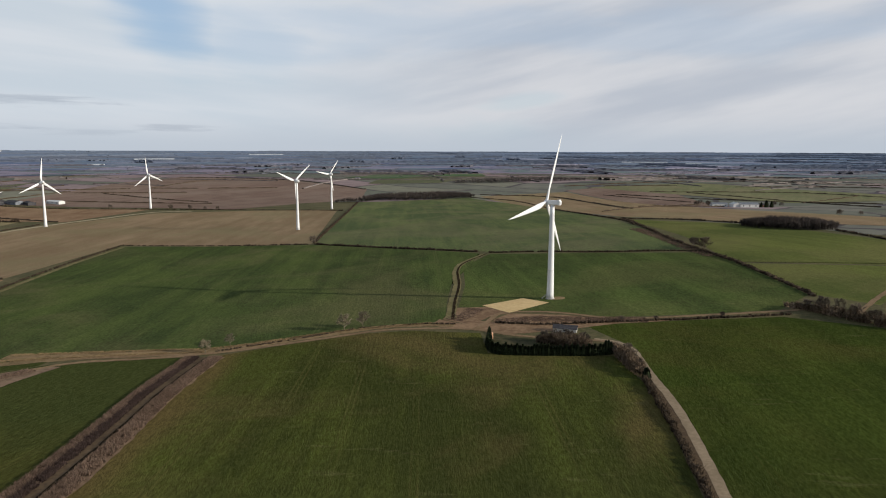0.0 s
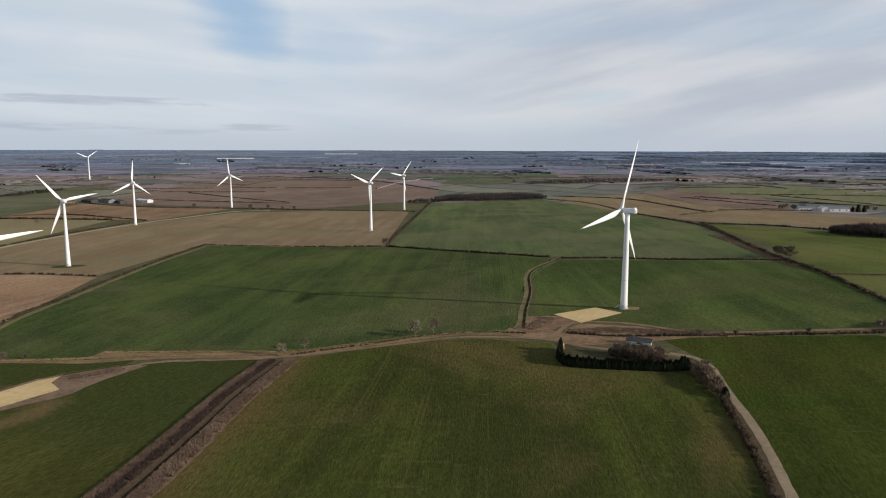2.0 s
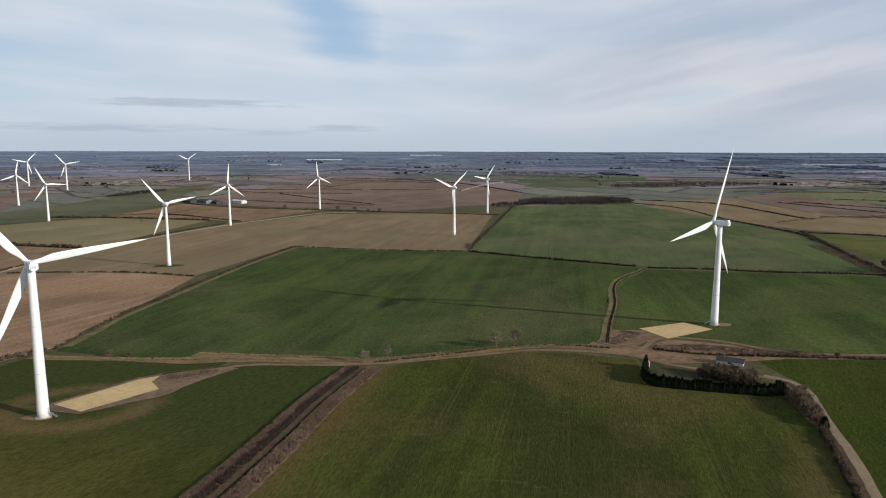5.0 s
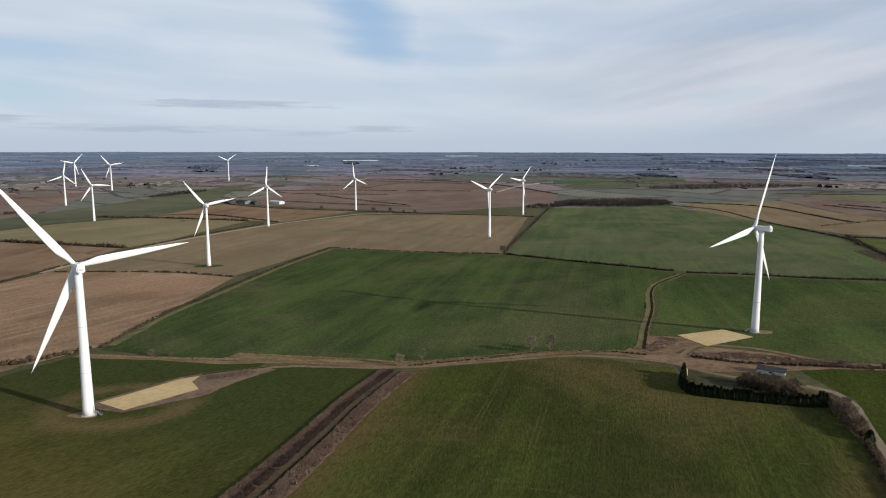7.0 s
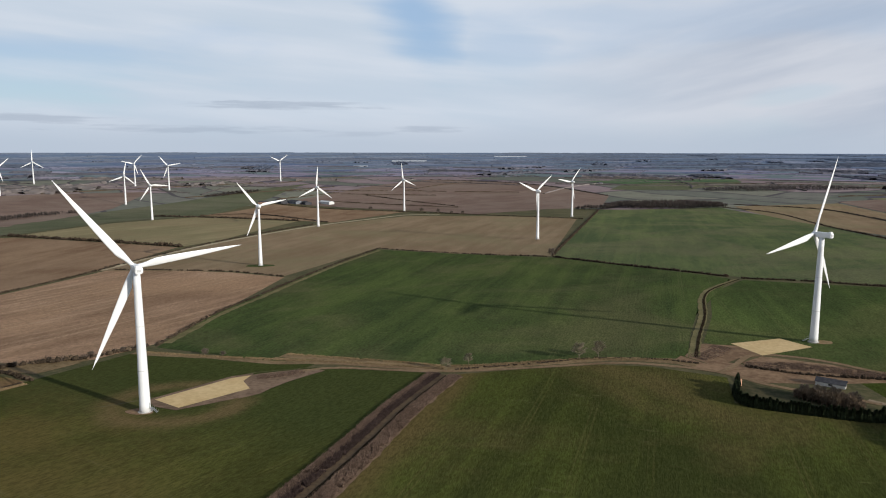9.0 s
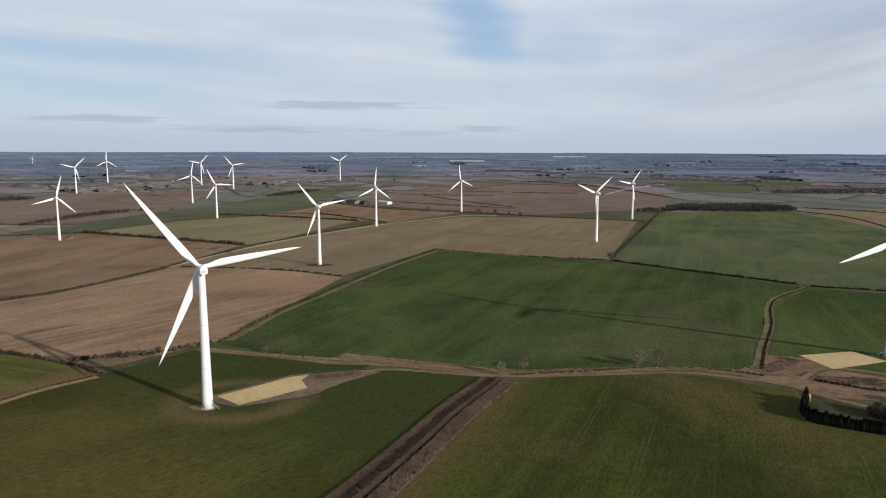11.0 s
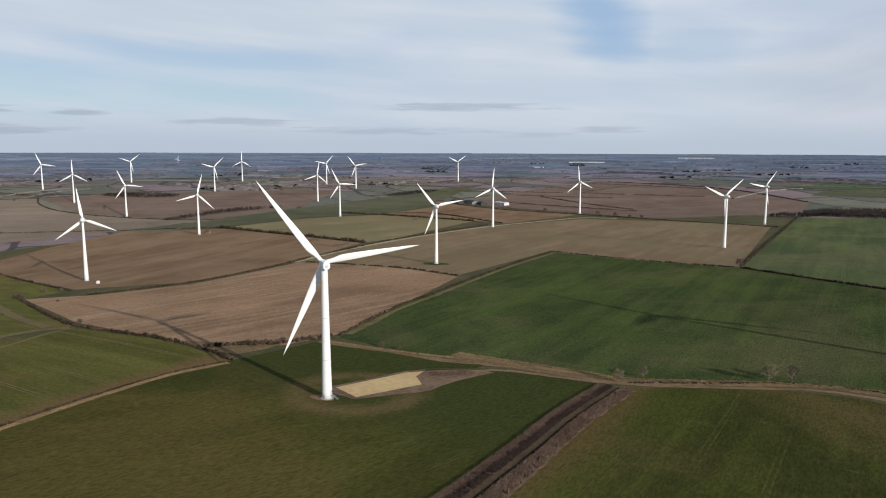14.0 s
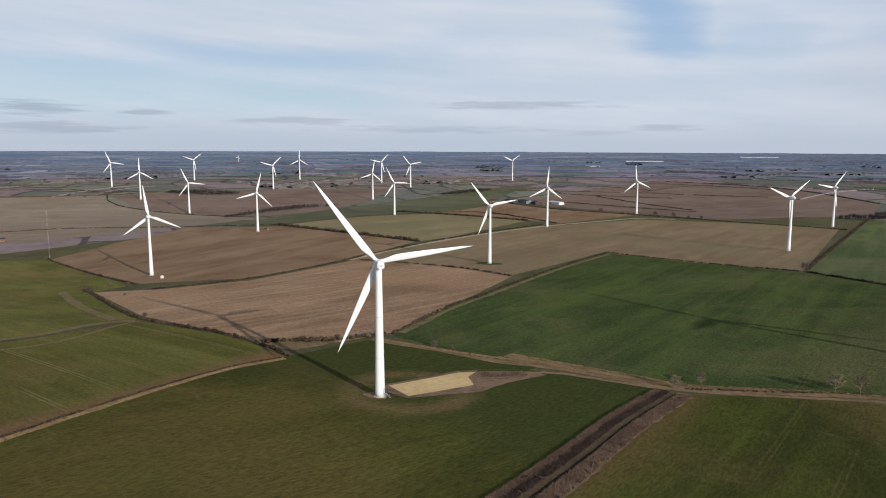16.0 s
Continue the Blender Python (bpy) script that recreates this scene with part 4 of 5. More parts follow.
OAK = tree_meshes("oak", 9.0, 1.25, 11, BARK, 18, 1, 18)
OAK2 = tree_meshes("oak", 9.0, 1.1, 12, BARK, 18, 1, 18)
ASH = tree_meshes("ash", 9.0, 0.9, 13, PALE_BARK, 11, 1, 16)
SHRUB = tree_meshes("shrub", 4.0, 1.2, 14, BARK, 18, 4, 7)

tree(-182, 312, ASH, "small pale leafless tree beside a track", 0.8, 20)
tree(-177, 327, ASH, "thin leafless tree beside a track", 0.75, 80)
tree(-130, 363, ASH, "bare rounded tree at a field edge", 1.1, 50)
tree(-122, 371, ASH, "pale bare tree at a field edge", 1.05, 130)
tree(-288, 726, OAK2, "bare tree at a hedge corner", 1.0, 10)
tree(101, 640, SHRUB, "broad bushy bare tree in a hedge", 2.9, 200)
tree(95, 654, SHRUB, "bushy bare tree in a hedge", 2.2, 300)
tree(-314, 274, SHRUB, "small dark leafless bush beside a track", 1.0, 0, "bush", "bush")
tree(-304, 278, SHRUB, "small leafless bush beside a track", 0.7, 90, "bush", "bush")
for i, (x, y, s) in enumerate(((-746, 1190, 1.1), (-708, 1192, 1.15), (-680, 1196, 0.7), (-655, 1196, 0.85), (-880, 1200, 0.9))):
    tree(x, y, (OAK, OAK2)[i % 2], "bare hedgerow tree between brown fields", s, i * 70)
for i, (x, y, s) in enumerate(((118, 424, 1.0), (124, 420, 1.15), (131, 416, 1.2), (136, 406, 1.0), (142, 400, 1.1), (150, 392, 1.0), (158, 386, 0.9), (166, 378, 0.9))):
    tree(x, y, (OAK, OAK2, ASH)[i % 3] if i % 4 else SHRUB, "grey-brown leafless tree in an overgrown hedge", s * 0.85 * (2.0 if i % 4 == 0 else 1), i * 55)
for i, (x, y, s) in enumerate(((-24, 352, 0.6), (-18, 350, 0.7), (-12, 349, 0.75), (-5, 347, 0.65), (14, 333, 0.6), (15, 322, 0.62), (17, 311, 0.55))):
    tree(x, y, (OAK2, OAK)[i % 2], "leafless grey-brown tree in a thicket", s, i * 40)
for i, (x, y, s) in enumerate(((-724, 186, 0.9), (-731, 210, 1.3), (-721, 223, 1.0), (-518, 176, 0.9), (-706, 188, 0.8), (-650, 200, 0.6), (-672, 232, 0.5), (-600, 176, 0.6), (-380, 208, 0.8), (-374, 222, 0.9), (-365, 240, 0.9), (-360, 256, 0.8), (16, 397, 0.7), (34, 399, 0.6), (70, 408, 0.7), (373, 1106, 1.0))):
    tree(x, y, SHRUB if y < 1000 else OAK, "leafless bush growing in a hedge" if y < 1000 else "lone bare tree in a stubble field", s, i * 33, "bush" if y < 1000 else "tree", "bush" if y < 1000 else "tree")


for x, y, s in ((236, 1424, 1.3), (246, 1402, 1.2), (226, 1410, 1.1), (372, 1432, 1.2), (388, 1440, 1.0), (413, 1137, 0.8)):
    tree(x, y, OAK, "bare tree beside farm barns" if x < 400 else "small bare tree in a stubble field", s, x * 7)


def wood(points, width, count, height, label, seed, mat=None):
    """A stand of bare trees, each a stem and a twiggy head."""
    rnd = random.Random(seed)
    line = smooth_line(points, 2.0)
    verts, faces = [], []
    for _ in range(count):
        i = rnd.randrange(len(line) - 1)
        d = (line[i + 1] - line[i]).normalized()
        edge = min(1.0, 0.40 + min(i, len(line) - i) / (0.45 * len(line) + 1))
        q = line[i] + Vector((-d.y, d.x)) * width * 0.5 * rnd.uniform(-1, 1) * edge
        off = (q - line[i]).length / (width * 0.5 + 0.01)
        z, h = land(q.x, q.y), height * rnd.uniform(0.7, 1.12) * (0.35 + 0.65 * edge) * (1.0 - 0.35 * off * off)
        b = len(verts)
        verts += [(q.x - 0.2, q.y, z - 0.3), (q.x + 0.2, q.y, z - 0.3), (q.x, q.y + 0.25, z - 0.3), (q.x, q.y, z + h * 0.8)]
        faces += [(b, b + 1, b + 3), (b + 1, b + 2, b + 3), (b + 2, b, b + 3)]
        w = h * rnd.uniform(0.42, 0.58)
        for _ in range(90):
            a, e = rnd.random() * 6.28, rnd.uniform(-0.35, 1.25)
            p = Vector((q.x, q.y, z + h * rnd.uniform(0.25, 0.6)))
            tip = Vector((q.x + w * math.cos(a) * math.cos(e) * rnd.uniform(0.6, 1), q.y + w * math.sin(a) * math.cos(e) * rnd.uniform(0.6, 1), z + h * (0.52 + 0.46 * math.sin(e))))
            s = Vector((-math.sin(a), math.cos(a), 0)) * rnd.uniform(0.05, 0.13) * max(0.6, min(1.6, h / 7))
            b = len(verts)
            verts += [tuple(p - s), tuple(p + s), tuple(tip)]
            faces.append((b, b + 1, b + 2))
    return tagged(new("wood", mesh_of("wood", verts, faces, mat or WOOD_TWIG)), label, "wood", kind="stuff")


wood([(8, 341), (12, 326), (15.5, 311), (18, 299)], 7.0, 210, 6.4, "fuzzy leafless thicket beside a lane", 58)
wood([(-27, 350), (-14, 346), (0, 342)], 11.0, 210, 6.6, "grey-brown leafless thicket behind conifers", 59)
wood([(112, 430), (128, 412), (144, 393), (158, 381)], 10.0, 150, 6.8, "overgrown leafless thicket at a field corner", 60)
wood([(-464, 1500), (-350, 1560), (-236, 1615)], 110, 900, 15, "dark leafless wood on a low ridge", 51, FAR_WOOD)
wood([(178, 835), (210, 812), (256, 780)], 60, 650, 13, "dense rounded clump of bare trees", 52, FAR_WOOD)
wood([(-500, 1410), (-470, 1440), (-440, 1480)], 40, 130, 11, "edge of a leafless wood", 53, FAR_WOOD)
wood([(-1360, 602), (-1393, 690), (-1412, 775), (-1392, 889)], 30, 330, 10, "long belt of bare trees", 54, FAR_WOOD)
wood([(-1800, 640), (-1745, 704), (-1700, 785)], 50, 300, 12, "small dark wood among brown fields", 55, FAR_WOOD)
wood([(-1375, 1190), (-1360, 1270), (-1350, 1350)], 30, 200, 10, "belt of bare trees beside a green field", 56, FAR_WOOD)
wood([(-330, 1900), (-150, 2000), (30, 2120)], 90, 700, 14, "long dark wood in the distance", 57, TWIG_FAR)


# ---- far hedgerows, copses and roofs ----
def ribbon(verts, faces, points, height, width, rnd, step=14.0):
    """One continuous far hedge of uneven height."""
    line = smooth_line(points, step)
    for i, q in enumerate(line):
        d = (line[min(i + 1, len(line) - 1)] - line[max(i - 1, 0)]).normalized()
        side = Vector((-d.y, d.x)) * width * rnd.uniform(0.7, 1.3)
        z, h = land(q.x, q.y), height * rnd.uniform(0.55, 1.3)
        b = len(verts)
        verts += [(q.x - side.x, q.y - side.y, z - 0.5), (q.x - side.x * 0.5, q.y - side.y * 0.5, z + h), (q.x + side.x * 0.5, q.y + side.y * 0.5, z + h * 0.9), (q.x + side.x, q.y + side.y, z - 0.5)]
        if i:
            faces += [(b - 4 + k, b + k, b + k + 1, b - 3 + k) for k in range(3)]


def blob(verts, faces, x, y, h, w, rnd):
    """A far tree head: a small uneven lump with a pointed top."""
    z, b, spin = land(x, y) - 0.5, len(verts), rnd.random() * 6
    for lev, (fr, fz) in enumerate(((0.55, 0.0), (1.0, 0.5), (0.7, 0.8))):
        for j in range(5):
            q = spin + j * 1.257 + lev * 0.6
            f = w * fr * rnd.uniform(0.7, 1.3)
            verts.append((x + f * math.cos(q), y + f * math.sin(q), z + h * fz * rnd.uniform(0.85, 1.15)))
    verts.append((x, y, z + h))
    for lev in (0, 5):
        faces += [(b + lev + j, b + lev + (j + 1) % 5, b + lev + 5 + (j + 1) % 5, b + lev + 5 + j) for j in range(5)]
    faces += [(b + 10 + j, b + 10 + (j + 1) % 5, b + 15) for j in range(5)]


RIM = [(r, 100 * r / (100 - 77 * ease(2600, 5300, r))) for r in range(1800, 4990, 10)]


def far_place(x, y):
    """Where a spot of flat far country goes on the raised rim to look right from camera height, and how far things are
    shrunk there.
    """
    flat_r = math.hypot(x, y)
    r = float(np.interp(flat_r, [b for a, b in RIM], [a for a, b in RIM]))
    return x * r / flat_r, y * r / flat_r, r / flat_r


def far_hedges(count, r0, r1, label, seed, mat, height, width, tall, lengths, woods=0.12, trees=0.35):
    """Hedgerows with trees in them, and copses, scattered over a belt of far country."""
    rnd = random.Random(seed)
    verts, faces = [], []
    for _ in range(count):
        a, r = radians(rnd.uniform(48, 214)), math.sqrt(rnd.uniform(r0 * r0, r1 * r1))
        x, y = r * math.cos(a), r * math.sin(a)
        turn = radians(20 + rnd.choice((0, 0, 90)) + rnd.uniform(-12, 12)) + 0.25 * math.sin(x * 0.002)
        length = rnd.uniform(*lengths)
        u = Vector((math.cos(turn), math.sin(turn)))
        bend = Vector((-u.y, u.x)) * rnd.uniform(-0.06, 0.06) * length
        ends = [Vector((x, y)) - u * length / 2, Vector((x, y)) + bend, Vector((x, y)) + u * length / 2]
        k = far_place(x, y)[2]
        ribbon(verts, faces, [far_place(*e)[:2] for e in ends], height * k, width * k, rnd, 9.0)
        for _ in range(int(length / 45)):
            if rnd.random() < trees:
                e = ends[0].lerp(ends[2], rnd.random()) + bend * 0.5
                px, py, k = far_place(e.x, e.y)
                h = tall * k * rnd.uniform(0.3, 0.8)
                blob(verts, faces, px, py, h, h * rnd.uniform(0.7, 1.6), rnd)
        if rnd.random() < woods:
            for side in range(4):
                shift = Vector((-u.y, u.x)) * side * 25 + u * rnd.uniform(-0.15, 0.15) * length
                stretch = rnd.uniform(0.25, 0.5)
                row = [ends[1] - u * length * stretch + shift, ends[1] + shift, ends[1] + u * length * stretch + shift]
                ribbon(verts, faces, [far_place(*e)[:2] for e in row], tall * k, 14 * k, rnd, 16.0)
    return tagged(new("far_hedgerows", mesh_of("far_hedgerows", verts, faces, mat)), label, "hedges", kind="stuff")


def far_hedge(points, seed, height=2.2, width=2.2):
    rnd = random.Random(seed)
    verts, faces = [], []
    ribbon(verts, faces, points, height, width, rnd, 8.0)
    return tagged(new("hedge", mesh_of("hedge", verts, faces, TWIG)), "dark bare hedge between distant fields", "hedge", kind="stuff")


for i, pts in enumerate((
        [(-300, 2250), (200, 2300), (700, 2120)],
        [(-27, 1864), (448, 2108), (770, 1934)], [(94, 1695), (337, 1597), (609, 1532)], [(177, 1758), (492, 1740), (656, 1649)], [(-224, 1654), (-24, 1598), (96, 1272)],
        [(-29, 2138), (432, 2441), (959, 2399)], [(-1201, 1259), (-1154, 1442)], [(-1811, 497), (-1710, 476), (-1579, 502), (-1276, 658)],
        [(-1710, 980), (-1674, 1144), (-1563, 1585)], [(-1133, 1416), (-905, 1515)], [(-1212, 1992), (-920, 1949), (-517, 1695)], [(-1857, 282), (-1811, 497), (-1824, 755)],
        [(-1501, 1522), (-1552, 2238), (-1034, 2481)], [(-1407, 1157), (-1249, 1535)], [(115, 1363), (230, 1390), (286, 1412)], [(-1108, 948), (-1020, 1010), (-788, 950)],
        [(261, 1741), (373, 1655), (462, 1559), (582, 1467)], [(64, 1682), (159, 1609), (243, 1537)], [(40, 1162), (128, 1347), (245, 1466)], [(459, 1548), (609, 1674)], [(396, 1866), (595, 1869), (732, 1841)],
        [(-1294, 1385), (-1200, 1448), (-1059, 1527)], [(-1017, 1555), (-915, 1594)], [(-899, 1599), (-738, 1667)], [(-1096, 1294), (-747, 1342)], [(-1024, 1553), (-1021, 1925)],
        [(-2007, 304), (-1935, 455), (-1854, 495)], [(-1858, 304), (-1828, 406), (-1876, 441), (-1833, 542)], [(-2197, 332), (-2121, 498)], [(72, 1875), (263, 1904)])):
    far_hedge(pts, 200 + i)
# bare woods with air haze mixed into their colour, bluer by distance
WOODS_2 = mottled("hazed_far_woods", c(0.072, 0.073, 0.087), c(0.108, 0.105, 0.121), 0.02, 1.0, 0.004, 0.25, 0, spec=0.0)
WOODS_3 = mottled("haze_grey_woods", c(0.075, 0.088, 0.119), c(0.104, 0.120, 0.156), 0.01, 1.0, 0.002, 0.2, 0, spec=0.0)
WOODS_4 = mottled("haze_blue_woods", c(0.097, 0.119, 0.159), c(0.121, 0.144, 0.185), 0.01, 1.0, 0.002, 0.15, 0, spec=0.0)
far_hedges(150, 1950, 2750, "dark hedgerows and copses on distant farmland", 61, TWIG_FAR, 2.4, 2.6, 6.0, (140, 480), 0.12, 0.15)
far_hedges(260, 2650, 4000, "haze-dulled hedgerows and woods on far farmland", 62, WOODS_2, 3.0, 3.0, 7.0, (160, 560), 0.22, 0.12)
far_hedges(420, 3700, 7500, "haze-grey hedgerows and woods near the horizon", 63, WOODS_3, 4.0, 5.0, 9.0, (200, 1000), 0.25, 0.03)
far_hedges(380, 7000, 19000, "haze-blue woods along the horizon", 64, WOODS_4, 6.0, 9.0, 12.0, (500, 2400), 0.3, 0.0)


# ---- wind turbines ----
def blade_mesh(length, chord, root):
    """A tapered, twisted blade from a round root; it stands along z, its flat side across y."""
    rings = []
    for i in range(22):
        t = i / 21
        s = t ** 1.15
        if s < 0.06:
            w, d = root, root
        else:
            grow = ease(0.05, 0.20, s)
            body_w = chord * (1 - ease(0.18, 1.35, s) * 1.06) + 0.25 * (1 - s)
            w = root * (1 - grow) + body_w * grow
            d = root * (1 - grow) + max(0.07, w * (0.26 - 0.14 * s)) * grow
        if i >= 20:
            w, d = w * (0.65 if i == 20 else 0.16), d * (0.7 if i == 20 else 0.3)
        twist = radians(14 * (1 - s) ** 2 + 2)
        pts = []
        for j in range(14):
            a = 2 * math.pi * j / 14
            u = math.cos(a)
            th = math.sin(a) * (1 - 0.38 * u * ease(0.06, 0.2, s))
            x, y = (u * 0.5 - 0.16 * ease(0.06, 0.2, s)) * w, th * 0.5 * d
            pts.append((x * math.cos(twist) - y * math.sin(twist), x * math.sin(twist) + y * math.cos(twist) + 0.9 * s * s, s * length))
        rings.append(pts)
    v, f = loft(rings)
    return mesh_of("blade", v, f, BLADE, True)


def tower_meshes(height, base, top):
    k = 36
    v, f = loft([ring(base / 2 + (top - base) / 2 * t ** 0.9, height * t, k) for t in (0, 0.05, 0.15, 0.3, 0.45, 0.6, 0.75, 0.9, 1.0)])
    tower = mesh_of("tower", v, f, PAINT, True)
    joints = []
    for t in (0.30, 0.62):
        r = base / 2 + (top - base) / 2 * t ** 0.9 + 0.015
        vv, ff = loft([ring(r, height * t - 0.09, k), ring(r + 0.02, height * t - 0.05, k), ring(r + 0.02, height * t + 0.05, k), ring(r, height * t + 0.09, k)], False)
        joints.append(mesh_of("flange", vv, ff, JOINT, True))
    return tower, joints


def rounded(profile, mat, name, k=20, squash=1.0):
    """A body turned about the y axis: (y, radius) along it."""
    rings = [[(r * math.cos(2 * math.pi * j / k), y, r * squash * math.sin(2 * math.pi * j / k)) for j in range(k)] for y, r in profile]
    v, f = loft(rings)
    return mesh_of(name, v, [tuple(reversed(q)) for q in f], mat, True)


BIG = dict(hub=60.0, tower=tower_meshes(58.4, 4.5, 2.7), blade=blade_mesh(45.0, 3.15, 1.8), reach=4.2)
OLD = dict(hub=64.0, tower=tower_meshes(62.6, 4.3, 2.0), blade=blade_mesh(34.6, 2.9, 1.6), reach=3.4)
BIG["nacelle"] = bm_mesh("nacelle", box_bm(3.0, 8.8, 2.8, (0, -1.2, 0.1), 0.4), PAINT)
BIG["spinner"] = rounded([(2.9, 0.9), (3.1, 1.35), (4.0, 1.5), (4.9, 1.3), (5.5, 0.8), (5.75, 0.2)], PAINT, "spinner")
OLD["nacelle"] = rounded([(-4.6, 0.15), (-4.3, 0.8), (-3.4, 1.5), (-2.0, 2.1), (-0.4, 2.5), (1.0, 2.6), (2.0, 2.4)], PAINT, "nacelle")
OLD["spinner"] = rounded([(2.1, 2.3), (2.9, 2.2), (3.7, 1.8), (4.5, 1.1), (5.0, 0.25)], PAINT, "spinner")
v, f = loft([ring(2.9, -0.6, 32), ring(2.9, 0.22, 32), ring(2.75, 0.30, 32)])
FOOT = mesh_of("foundation", v, f, CONCRETE, False)
COOLER = bm_mesh("cooler", box_bm(2.3, 0.8, 0.6, (0, -4.6, 1.78), 0.08), PAINT)
MAST = bm_mesh("wind_vane", box_bm(0.08, 0.08, 1.5, (0.7, -3.2, 2.2)), STEEL)
VENT = bm_mesh("vent", box_bm(1.5, 0.05, 1.0, (0, -5.62, 0.0)), JOINT)
DOOR = bm_mesh("door", box_bm(1.0, 0.12, 2.2, (0, 0, 0), 0.04), JOINT)
stairs = box_bm(1.3, 1.2, 0.12, (0, 0.6, 1.5))
for i in range(8):
    box_bm(1.2, 0.3, 0.05, (0, 1.35 + i * 0.27, 1.36 - i * 0.18), bm=stairs)
for sx in (-0.62, 0.62):
    for i in range(5):
        box_bm(0.05, 0.05, 1.05, (sx, 0.1 + i * 0.8, 2.0 - max(0, i - 1) * 0.5), bm=stairs)
    box_bm(0.05, 1.2, 0.05, (sx, 0.6, 2.55), bm=stairs)
STAIRS = bm_mesh("steps", stairs, STEEL)


def turbine(spec, x, y, phase, label, yaw=65.0, steps=None, scale=1.0):
    z = land(x, y) + 0.2
    t = thing("wind_turbine", label, "wind turbine", "turbines of the wind farm", at=pose(x, y, z, 0, 0, yaw) @ Matrix.Scale(scale, 4))
    part("foundation", FOOT, t, "round concrete foundation")
    tower = part("tower", spec["tower"][0], t, "tapered white steel tower", pose(0, 0, 0.3))
    for j in spec["tower"][1]:
        part("flange", j, tower)
    if steps is not None:
        r = radians(steps - yaw)
        part("steps", STAIRS, t, "galvanised access steps", pose(2.2 * math.cos(r), 2.2 * math.sin(r), 0.2, 0, 0, steps - yaw - 90))
        part("door", DOOR, t, "", pose(2.2 * math.cos(r), 2.2 * math.sin(r), 2.9, 0, 0, steps - yaw - 90))
    nacelle = part("nacelle", spec["nacelle"], t, "", pose(0, 0, spec["hub"]))
    if spec is BIG:
        part("cooler", COOLER, nacelle)
        part("vent", VENT, nacelle)
    part("wind_vane", MAST, nacelle)
    spinner = part("spinner", spec["spinner"], t, "", pose(0, 0, spec["hub"], 4))
    for k in range(3):
        part("blade", spec["blade"], spinner, "", Matrix.Translation((0, spec["reach"], 0)) @ pose(0, 0, 0, 0, phase + 120 * k, 0))
    return t


NEW_LABEL = "tall white three-bladed wind turbine with box nacelle"
OLD_LABEL = "white three-bladed wind turbine with a rounded nacelle"
turbine(BIG, -24, 448, 20, NEW_LABEL + " beside gravel", steps=200)
turbine(BIG, -259, 196, 83, NEW_LABEL + " on crops", steps=20)
for x, y, phase in ((-367, 878, 52), (-449, 1241, 40), (-802, 1212, 112), (-759, 891, 4), (-558, 560, 80), (-784, 266, 113), (-1080, 534, 14), (-1480, 571, 96),
                    (-2000, 560, 98), (-1715, 545, 0), (-2190, 857, 50), (-1740, 900, 45), (-2050, 1154, 2), (-1740, 1262, 42), (-1560, 1233, 80), (-1420, 1005, 10), (-1122, 849, 93), (-1580, 1672, 55)):
    turbine(OLD, x, y, phase, OLD_LABEL + (" on brown farmland" if x > -1400 else " far across the farmland"))

turbine(OLD, -3300, 1508, 20, "tiny white wind turbine near the horizon", scale=0.45)


# ---- buildings and small things ----
def shed(x, y, length, width, eaves, ridge, turn, wall, roof, label, openings=0, name="farm_shed", z=None):
    """A shed with walls, an overhanging pitched roof and dark panels in place of openings."""
    t = thing(name, label, "building", at=pose(x, y, land(x, y) if z is None else z, 0, 0, turn))
    l, w = length / 2, width / 2
    v = [(-l, -w, -0.6), (l, -w, -0.6), (l, w, -0.6), (-l, w, -0.6), (-l, -w, eaves), (l, -w, eaves), (l, w, eaves), (-l, w, eaves), (-l, 0, ridge), (l, 0, ridge)]
    part("wall", mesh_of("wall", v, [(0, 1, 5, 4), (2, 3, 7, 6), (1, 2, 6, 9, 5), (3, 0, 4, 8, 7)], wall), t)
    o, th = 0.35, 0.18
    for s in (-1, 1):
        drop = (ridge - eaves) / w * (w + o)
        q = [(-l - o, 0, ridge + 0.05), (l + o, 0, ridge + 0.05), (l + o, s * (w + o), ridge + 0.05 - drop), (-l - o, s * (w + o), ridge + 0.05 - drop)]
        q += [(a, b, d + th) for a, b, d in q]
        part("roof", mesh_of("roof", q, [(0, 1, 2, 3), (4, 5, 6, 7), (0, 1, 5, 4), (1, 2, 6, 5), (2, 3, 7, 6), (3, 0, 4, 7)], roof), t)
    # walls stay uncut; the unlit inside is put into the panels' dark colour
    for i in range(openings):
        px = -l + (i + 0.5) * length / openings
        part("opening", bm_mesh("opening", box_bm(min(1.6, length / openings * 0.5), 0.08, eaves * 0.45, (px, -w - 0.03, eaves * 0.55), 0.02), DARK), t)
    return t


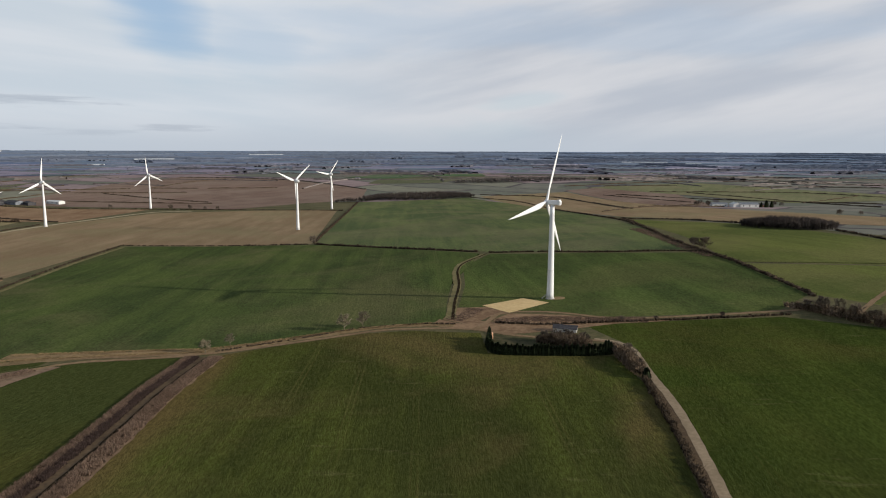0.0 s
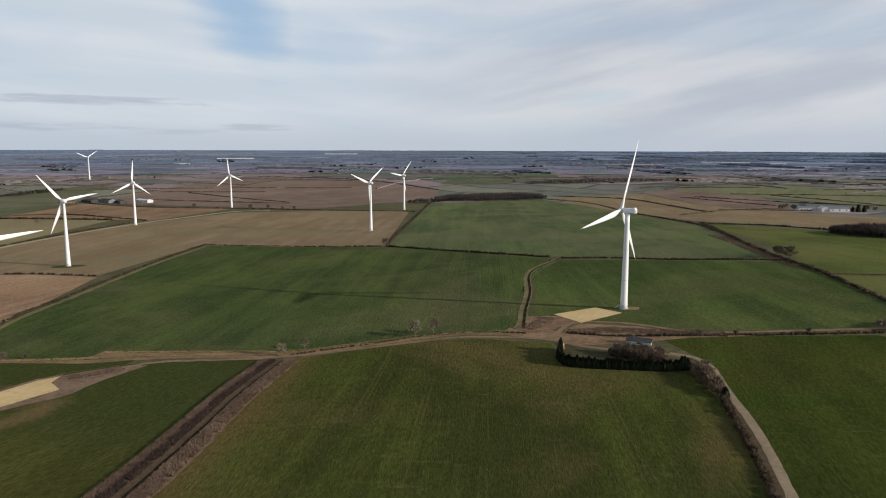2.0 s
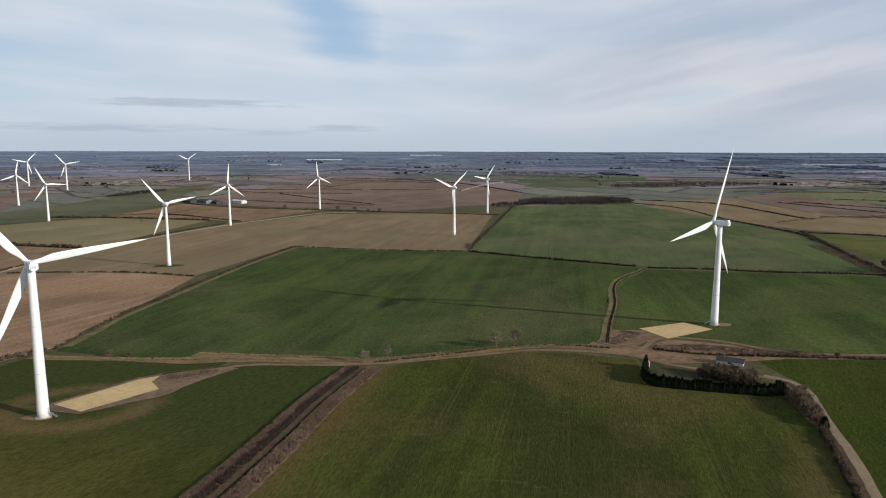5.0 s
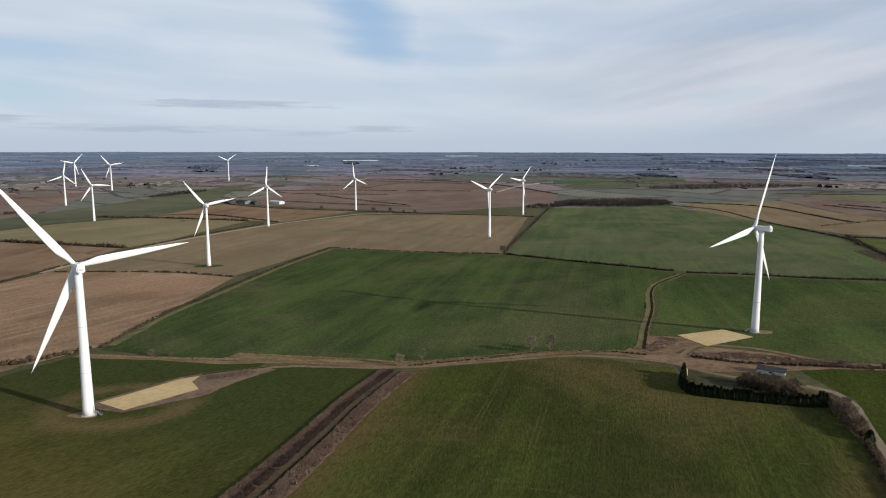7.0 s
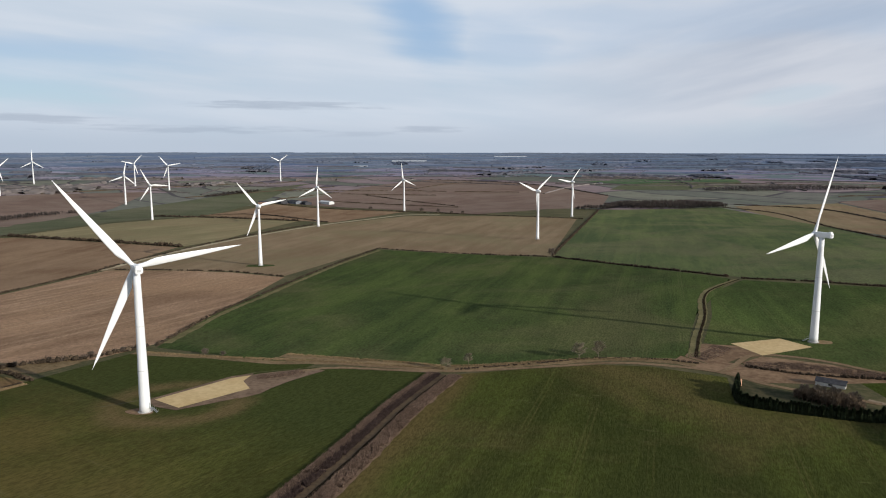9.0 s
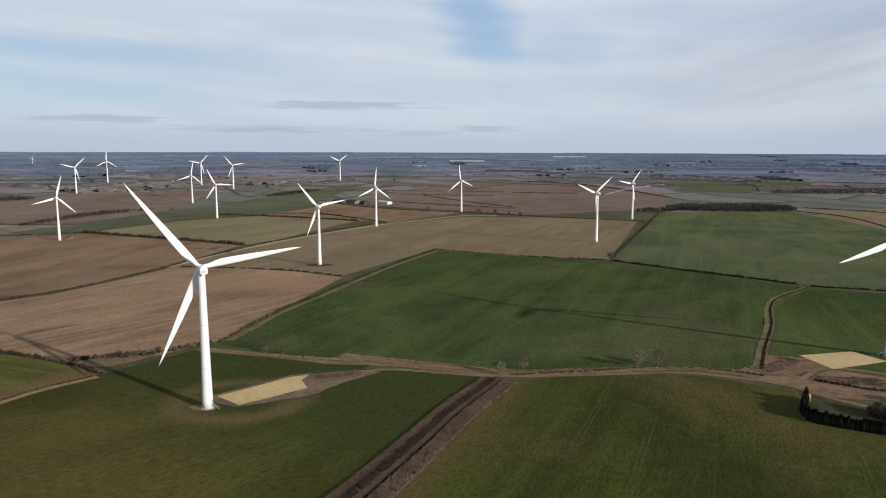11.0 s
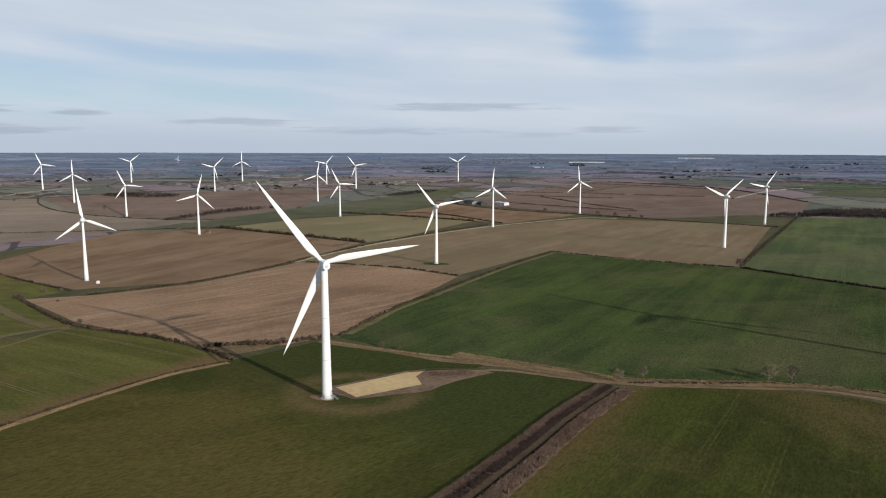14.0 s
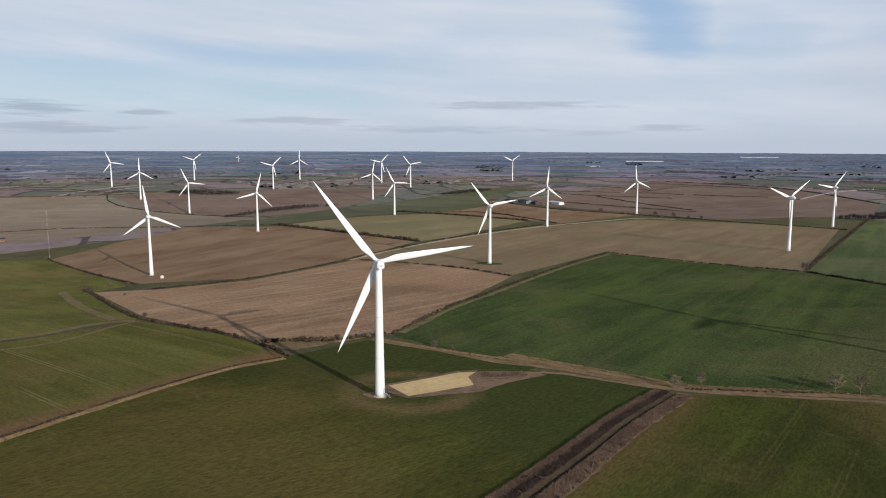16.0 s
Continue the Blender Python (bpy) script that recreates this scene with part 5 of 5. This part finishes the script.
shed(-14, 372, 12.0, 5.4, 1.9, 3.2, -6, RENDERED, SLATE, "low white rendered shed with a grey roof", 1)
for x, y, l, w, e, r, turn, wall, roof, lab in (
        (268, 1412, 30, 14, 5, 7.5, 10, SHED_PALE, SHED_BLUE, "pale farm shed with a blue-grey roof"),
        (296, 1402, 20, 16, 6, 9, 100, SHED_PALE, SHED_PALE, "white farm shed end-on among barns"),
        (318, 1402, 34, 18, 6, 9, 8, SHED_PALE, SHED_BLUE, "blue-grey farm barn with a sheet roof"),
        (345, 1420, 14, 9, 4, 7, 20, BRICK, SLATE, "brick farmhouse beside barns"),
        (-1150, 1215, 42, 16, 5, 7.5, -20, SLATE, SLATE, "dark farm barn among bare trees"),
        (-1118, 1230, 36, 18, 5, 8, -15, SHED_BLUE, SLATE, "blue-grey farm barn with a dark roof"),
        (-1085, 1232, 30, 15, 5, 7, -30, SLATE, SLATE, "dark farm shed beside a barn"),
        (-1050, 1262, 40, 14, 5, 7, -15, SHED_PALE, SHED_PALE, "long pale farm shed"),
        (-1180, 1190, 20, 10, 4, 6.5, 40, BRICK, SLATE, "brick farmhouse beside dark barns"),
        (-1086, 552, 7, 5, 3.0, 4.0, 30, BRICK, SLATE, "small brick hut beside a turbine"),
        (-1310, 200, 16, 9, 4, 6, 60, BRICK, SLATE, "red-brown farm building at a field edge"),
        (-640, 2010, 14, 9, 4, 6, 10, SHED_PALE, SLATE, "white farmhouse in the distance")):
    shed(x, y, l, w, e, r, turn, wall, roof, lab, 3)
# white cladding dulled towards blue-grey, with the haze painted in
HAZE_PALE = mottled("hazy_white_cladding", c(0.40, 0.43, 0.46), c(0.50, 0.53, 0.56), 0.05, 0.9, 0.01)
for x, y, l, turn in ((-2097, 3222, 190, 41), (-1813, 3924, 200, 34), (349, 3626, 220, 2), (539, 3540, 130, 0), (-2053, 2722, 67, 29)):
    shed(x, y, l, 30, 3.2, 4.8, turn, HAZE_PALE, HAZE_PALE, "long white warehouse near the horizon", 0, "warehouse")


# conifer screen: dense dark cones in a row
def conifer_mesh(seed):
    rnd = random.Random(seed)
    verts, faces = [], []
    for _ in range(900):
        t = rnd.random() ** 0.8
        a = rnd.random() * 6.28
        r = 1.25 * (1 - t) ** 0.55 * (0.85 + 0.15 * math.sin(3 * a + seed))
        p = Vector((r * math.cos(a), r * math.sin(a), 0.1 + 4.6 * t))
        o = Vector((math.cos(a), math.sin(a), 0.9)).normalized() * rnd.uniform(0.3, 0.65)
        s = Vector((-math.sin(a), math.cos(a), 0)) * rnd.uniform(0.14, 0.30)
        b = len(verts)
        verts += [tuple(p - s - o * 0.5), tuple(p + s - o * 0.5), tuple(p + o * 0.6)]
        faces.append((b, b + 1, b + 2))
    k = len(verts)
    v, f = loft([ring(0.8, 0.0, 7), ring(0.9, 1.2, 7), ring(0.65, 2.8, 7), ring(0.2, 4.1, 7)])
    verts += v
    faces += [tuple(i + k for i in q) for q in f]
    return mesh_of("foliage", verts, faces, CONIFER)


CON = [conifer_mesh(s) for s in (1, 2, 3)]
v, f = loft([ring(0.16, -0.4, 6), ring(0.1, 1.0, 6)])
STEM = mesh_of("trunk", v, f, BARK)
line = smooth_line([(-51, 352), (-50, 338), (-46, 329), (-38, 327), (-14, 328.5), (-1, 330), (7, 333)], 1.3)
for i, q in enumerate(line):
    rnd = random.Random(i)
    s = rnd.uniform(1.15, 1.4)
    t = thing("conifer", "dense dark green conifer in a screening row", "tree", "conifer screen", at=Matrix.Translation((q.x, q.y, land(q.x, q.y) + 0.1)) @ pose(0, 0, 0, 0, 0, rnd.uniform(0, 360)) @ Matrix.Diagonal((s, s, 0.80 * s * rnd.uniform(0.88, 1.12) * (1.3 if i >= len(line) - 4 or i < 3 else 1.0), 1)))
    part("trunk", STEM, t)
    part("foliage", CON[i % 3], t)
t = thing("conifer", "dark evergreen bush beside a lane", "tree", at=Matrix.Translation((19, 300, land(19, 300))) @ Matrix.Diagonal((1.6, 1.6, 0.95, 1)))
part("trunk", STEM, t)
part("foliage", CON[0], t)

for x, y, s in ((352, 1408, 2.6), (362, 1411, 2.2), (344, 1411, 1.8)):
    t = thing("conifer", "round dark evergreen tree beside a farmhouse", "tree", at=Matrix.Translation((x, y, land(x, y))) @ Matrix.Diagonal((s * 1.6, s * 1.6, s * 1.1, 1)))
    part("trunk", STEM, t)
    part("foliage", CON[1], t)

PALE_BRICK = mottled("pale_orange_brick", c(0.42, 0.24, 0.15), c(0.55, 0.34, 0.22), 2.5, 0.9, 0.4)
# round brick stack at the end of the conifers
t = thing("brick_tower", "small round orange brick tower beside conifers", "tower", at=pose(-50.5, 354, land(-50.5, 354)))
v, f = loft([ring(1.15, -0.4, 20), ring(1.1, 2.6, 20), ring(1.2, 2.75, 20), ring(0.8, 3.3, 20), ring(0.2, 3.6, 20)])
part("wall", mesh_of("wall", v, f, PALE_BRICK, False), t)

# white tank beside a far turbine
t = thing("tank", "small white round tank beside a turbine", "tank", at=pose(-748, 265, land(-748, 265)))
v, f = loft([ring(1.9, -0.3, 20), ring(2.0, 1.8, 20), ring(1.6, 2.7, 20), ring(0.5, 3.2, 20)])
part("shell", mesh_of("shell", v, f, RENDERED, True), t)

# slender lattice mast
t = thing("lattice_mast", "slender grey lattice mast in a hedge corner", "mast", at=pose(-1083, 226, land(-1083, 226)))
legs = [(0.5 * math.cos(a), 0.5 * math.sin(a)) for a in (0.3, 2.4, 4.5)]
for lx, ly in legs:
    part("leg", bm_mesh("leg", box_bm(0.05, 0.05, 66, (lx, ly, 33)), STEEL), t)
brace = bmesh.new()
for i in range(22):
    for (ax, ay), (bx, by) in zip(legs, legs[1:] + legs[:1]):
        p, q = Vector((ax, ay, i * 3.0)), Vector((bx, by, i * 3.0 + 3.0))
        m = Matrix.Translation((p + q) / 2) @ (q - p).to_track_quat("Z", "Y").to_matrix().to_4x4()
        bmesh.ops.create_cube(brace, size=1.0, matrix=m @ Matrix.Diagonal((0.025, 0.025, (q - p).length, 1)))
part("bracing", bm_mesh("bracing", brace, STEEL), t)
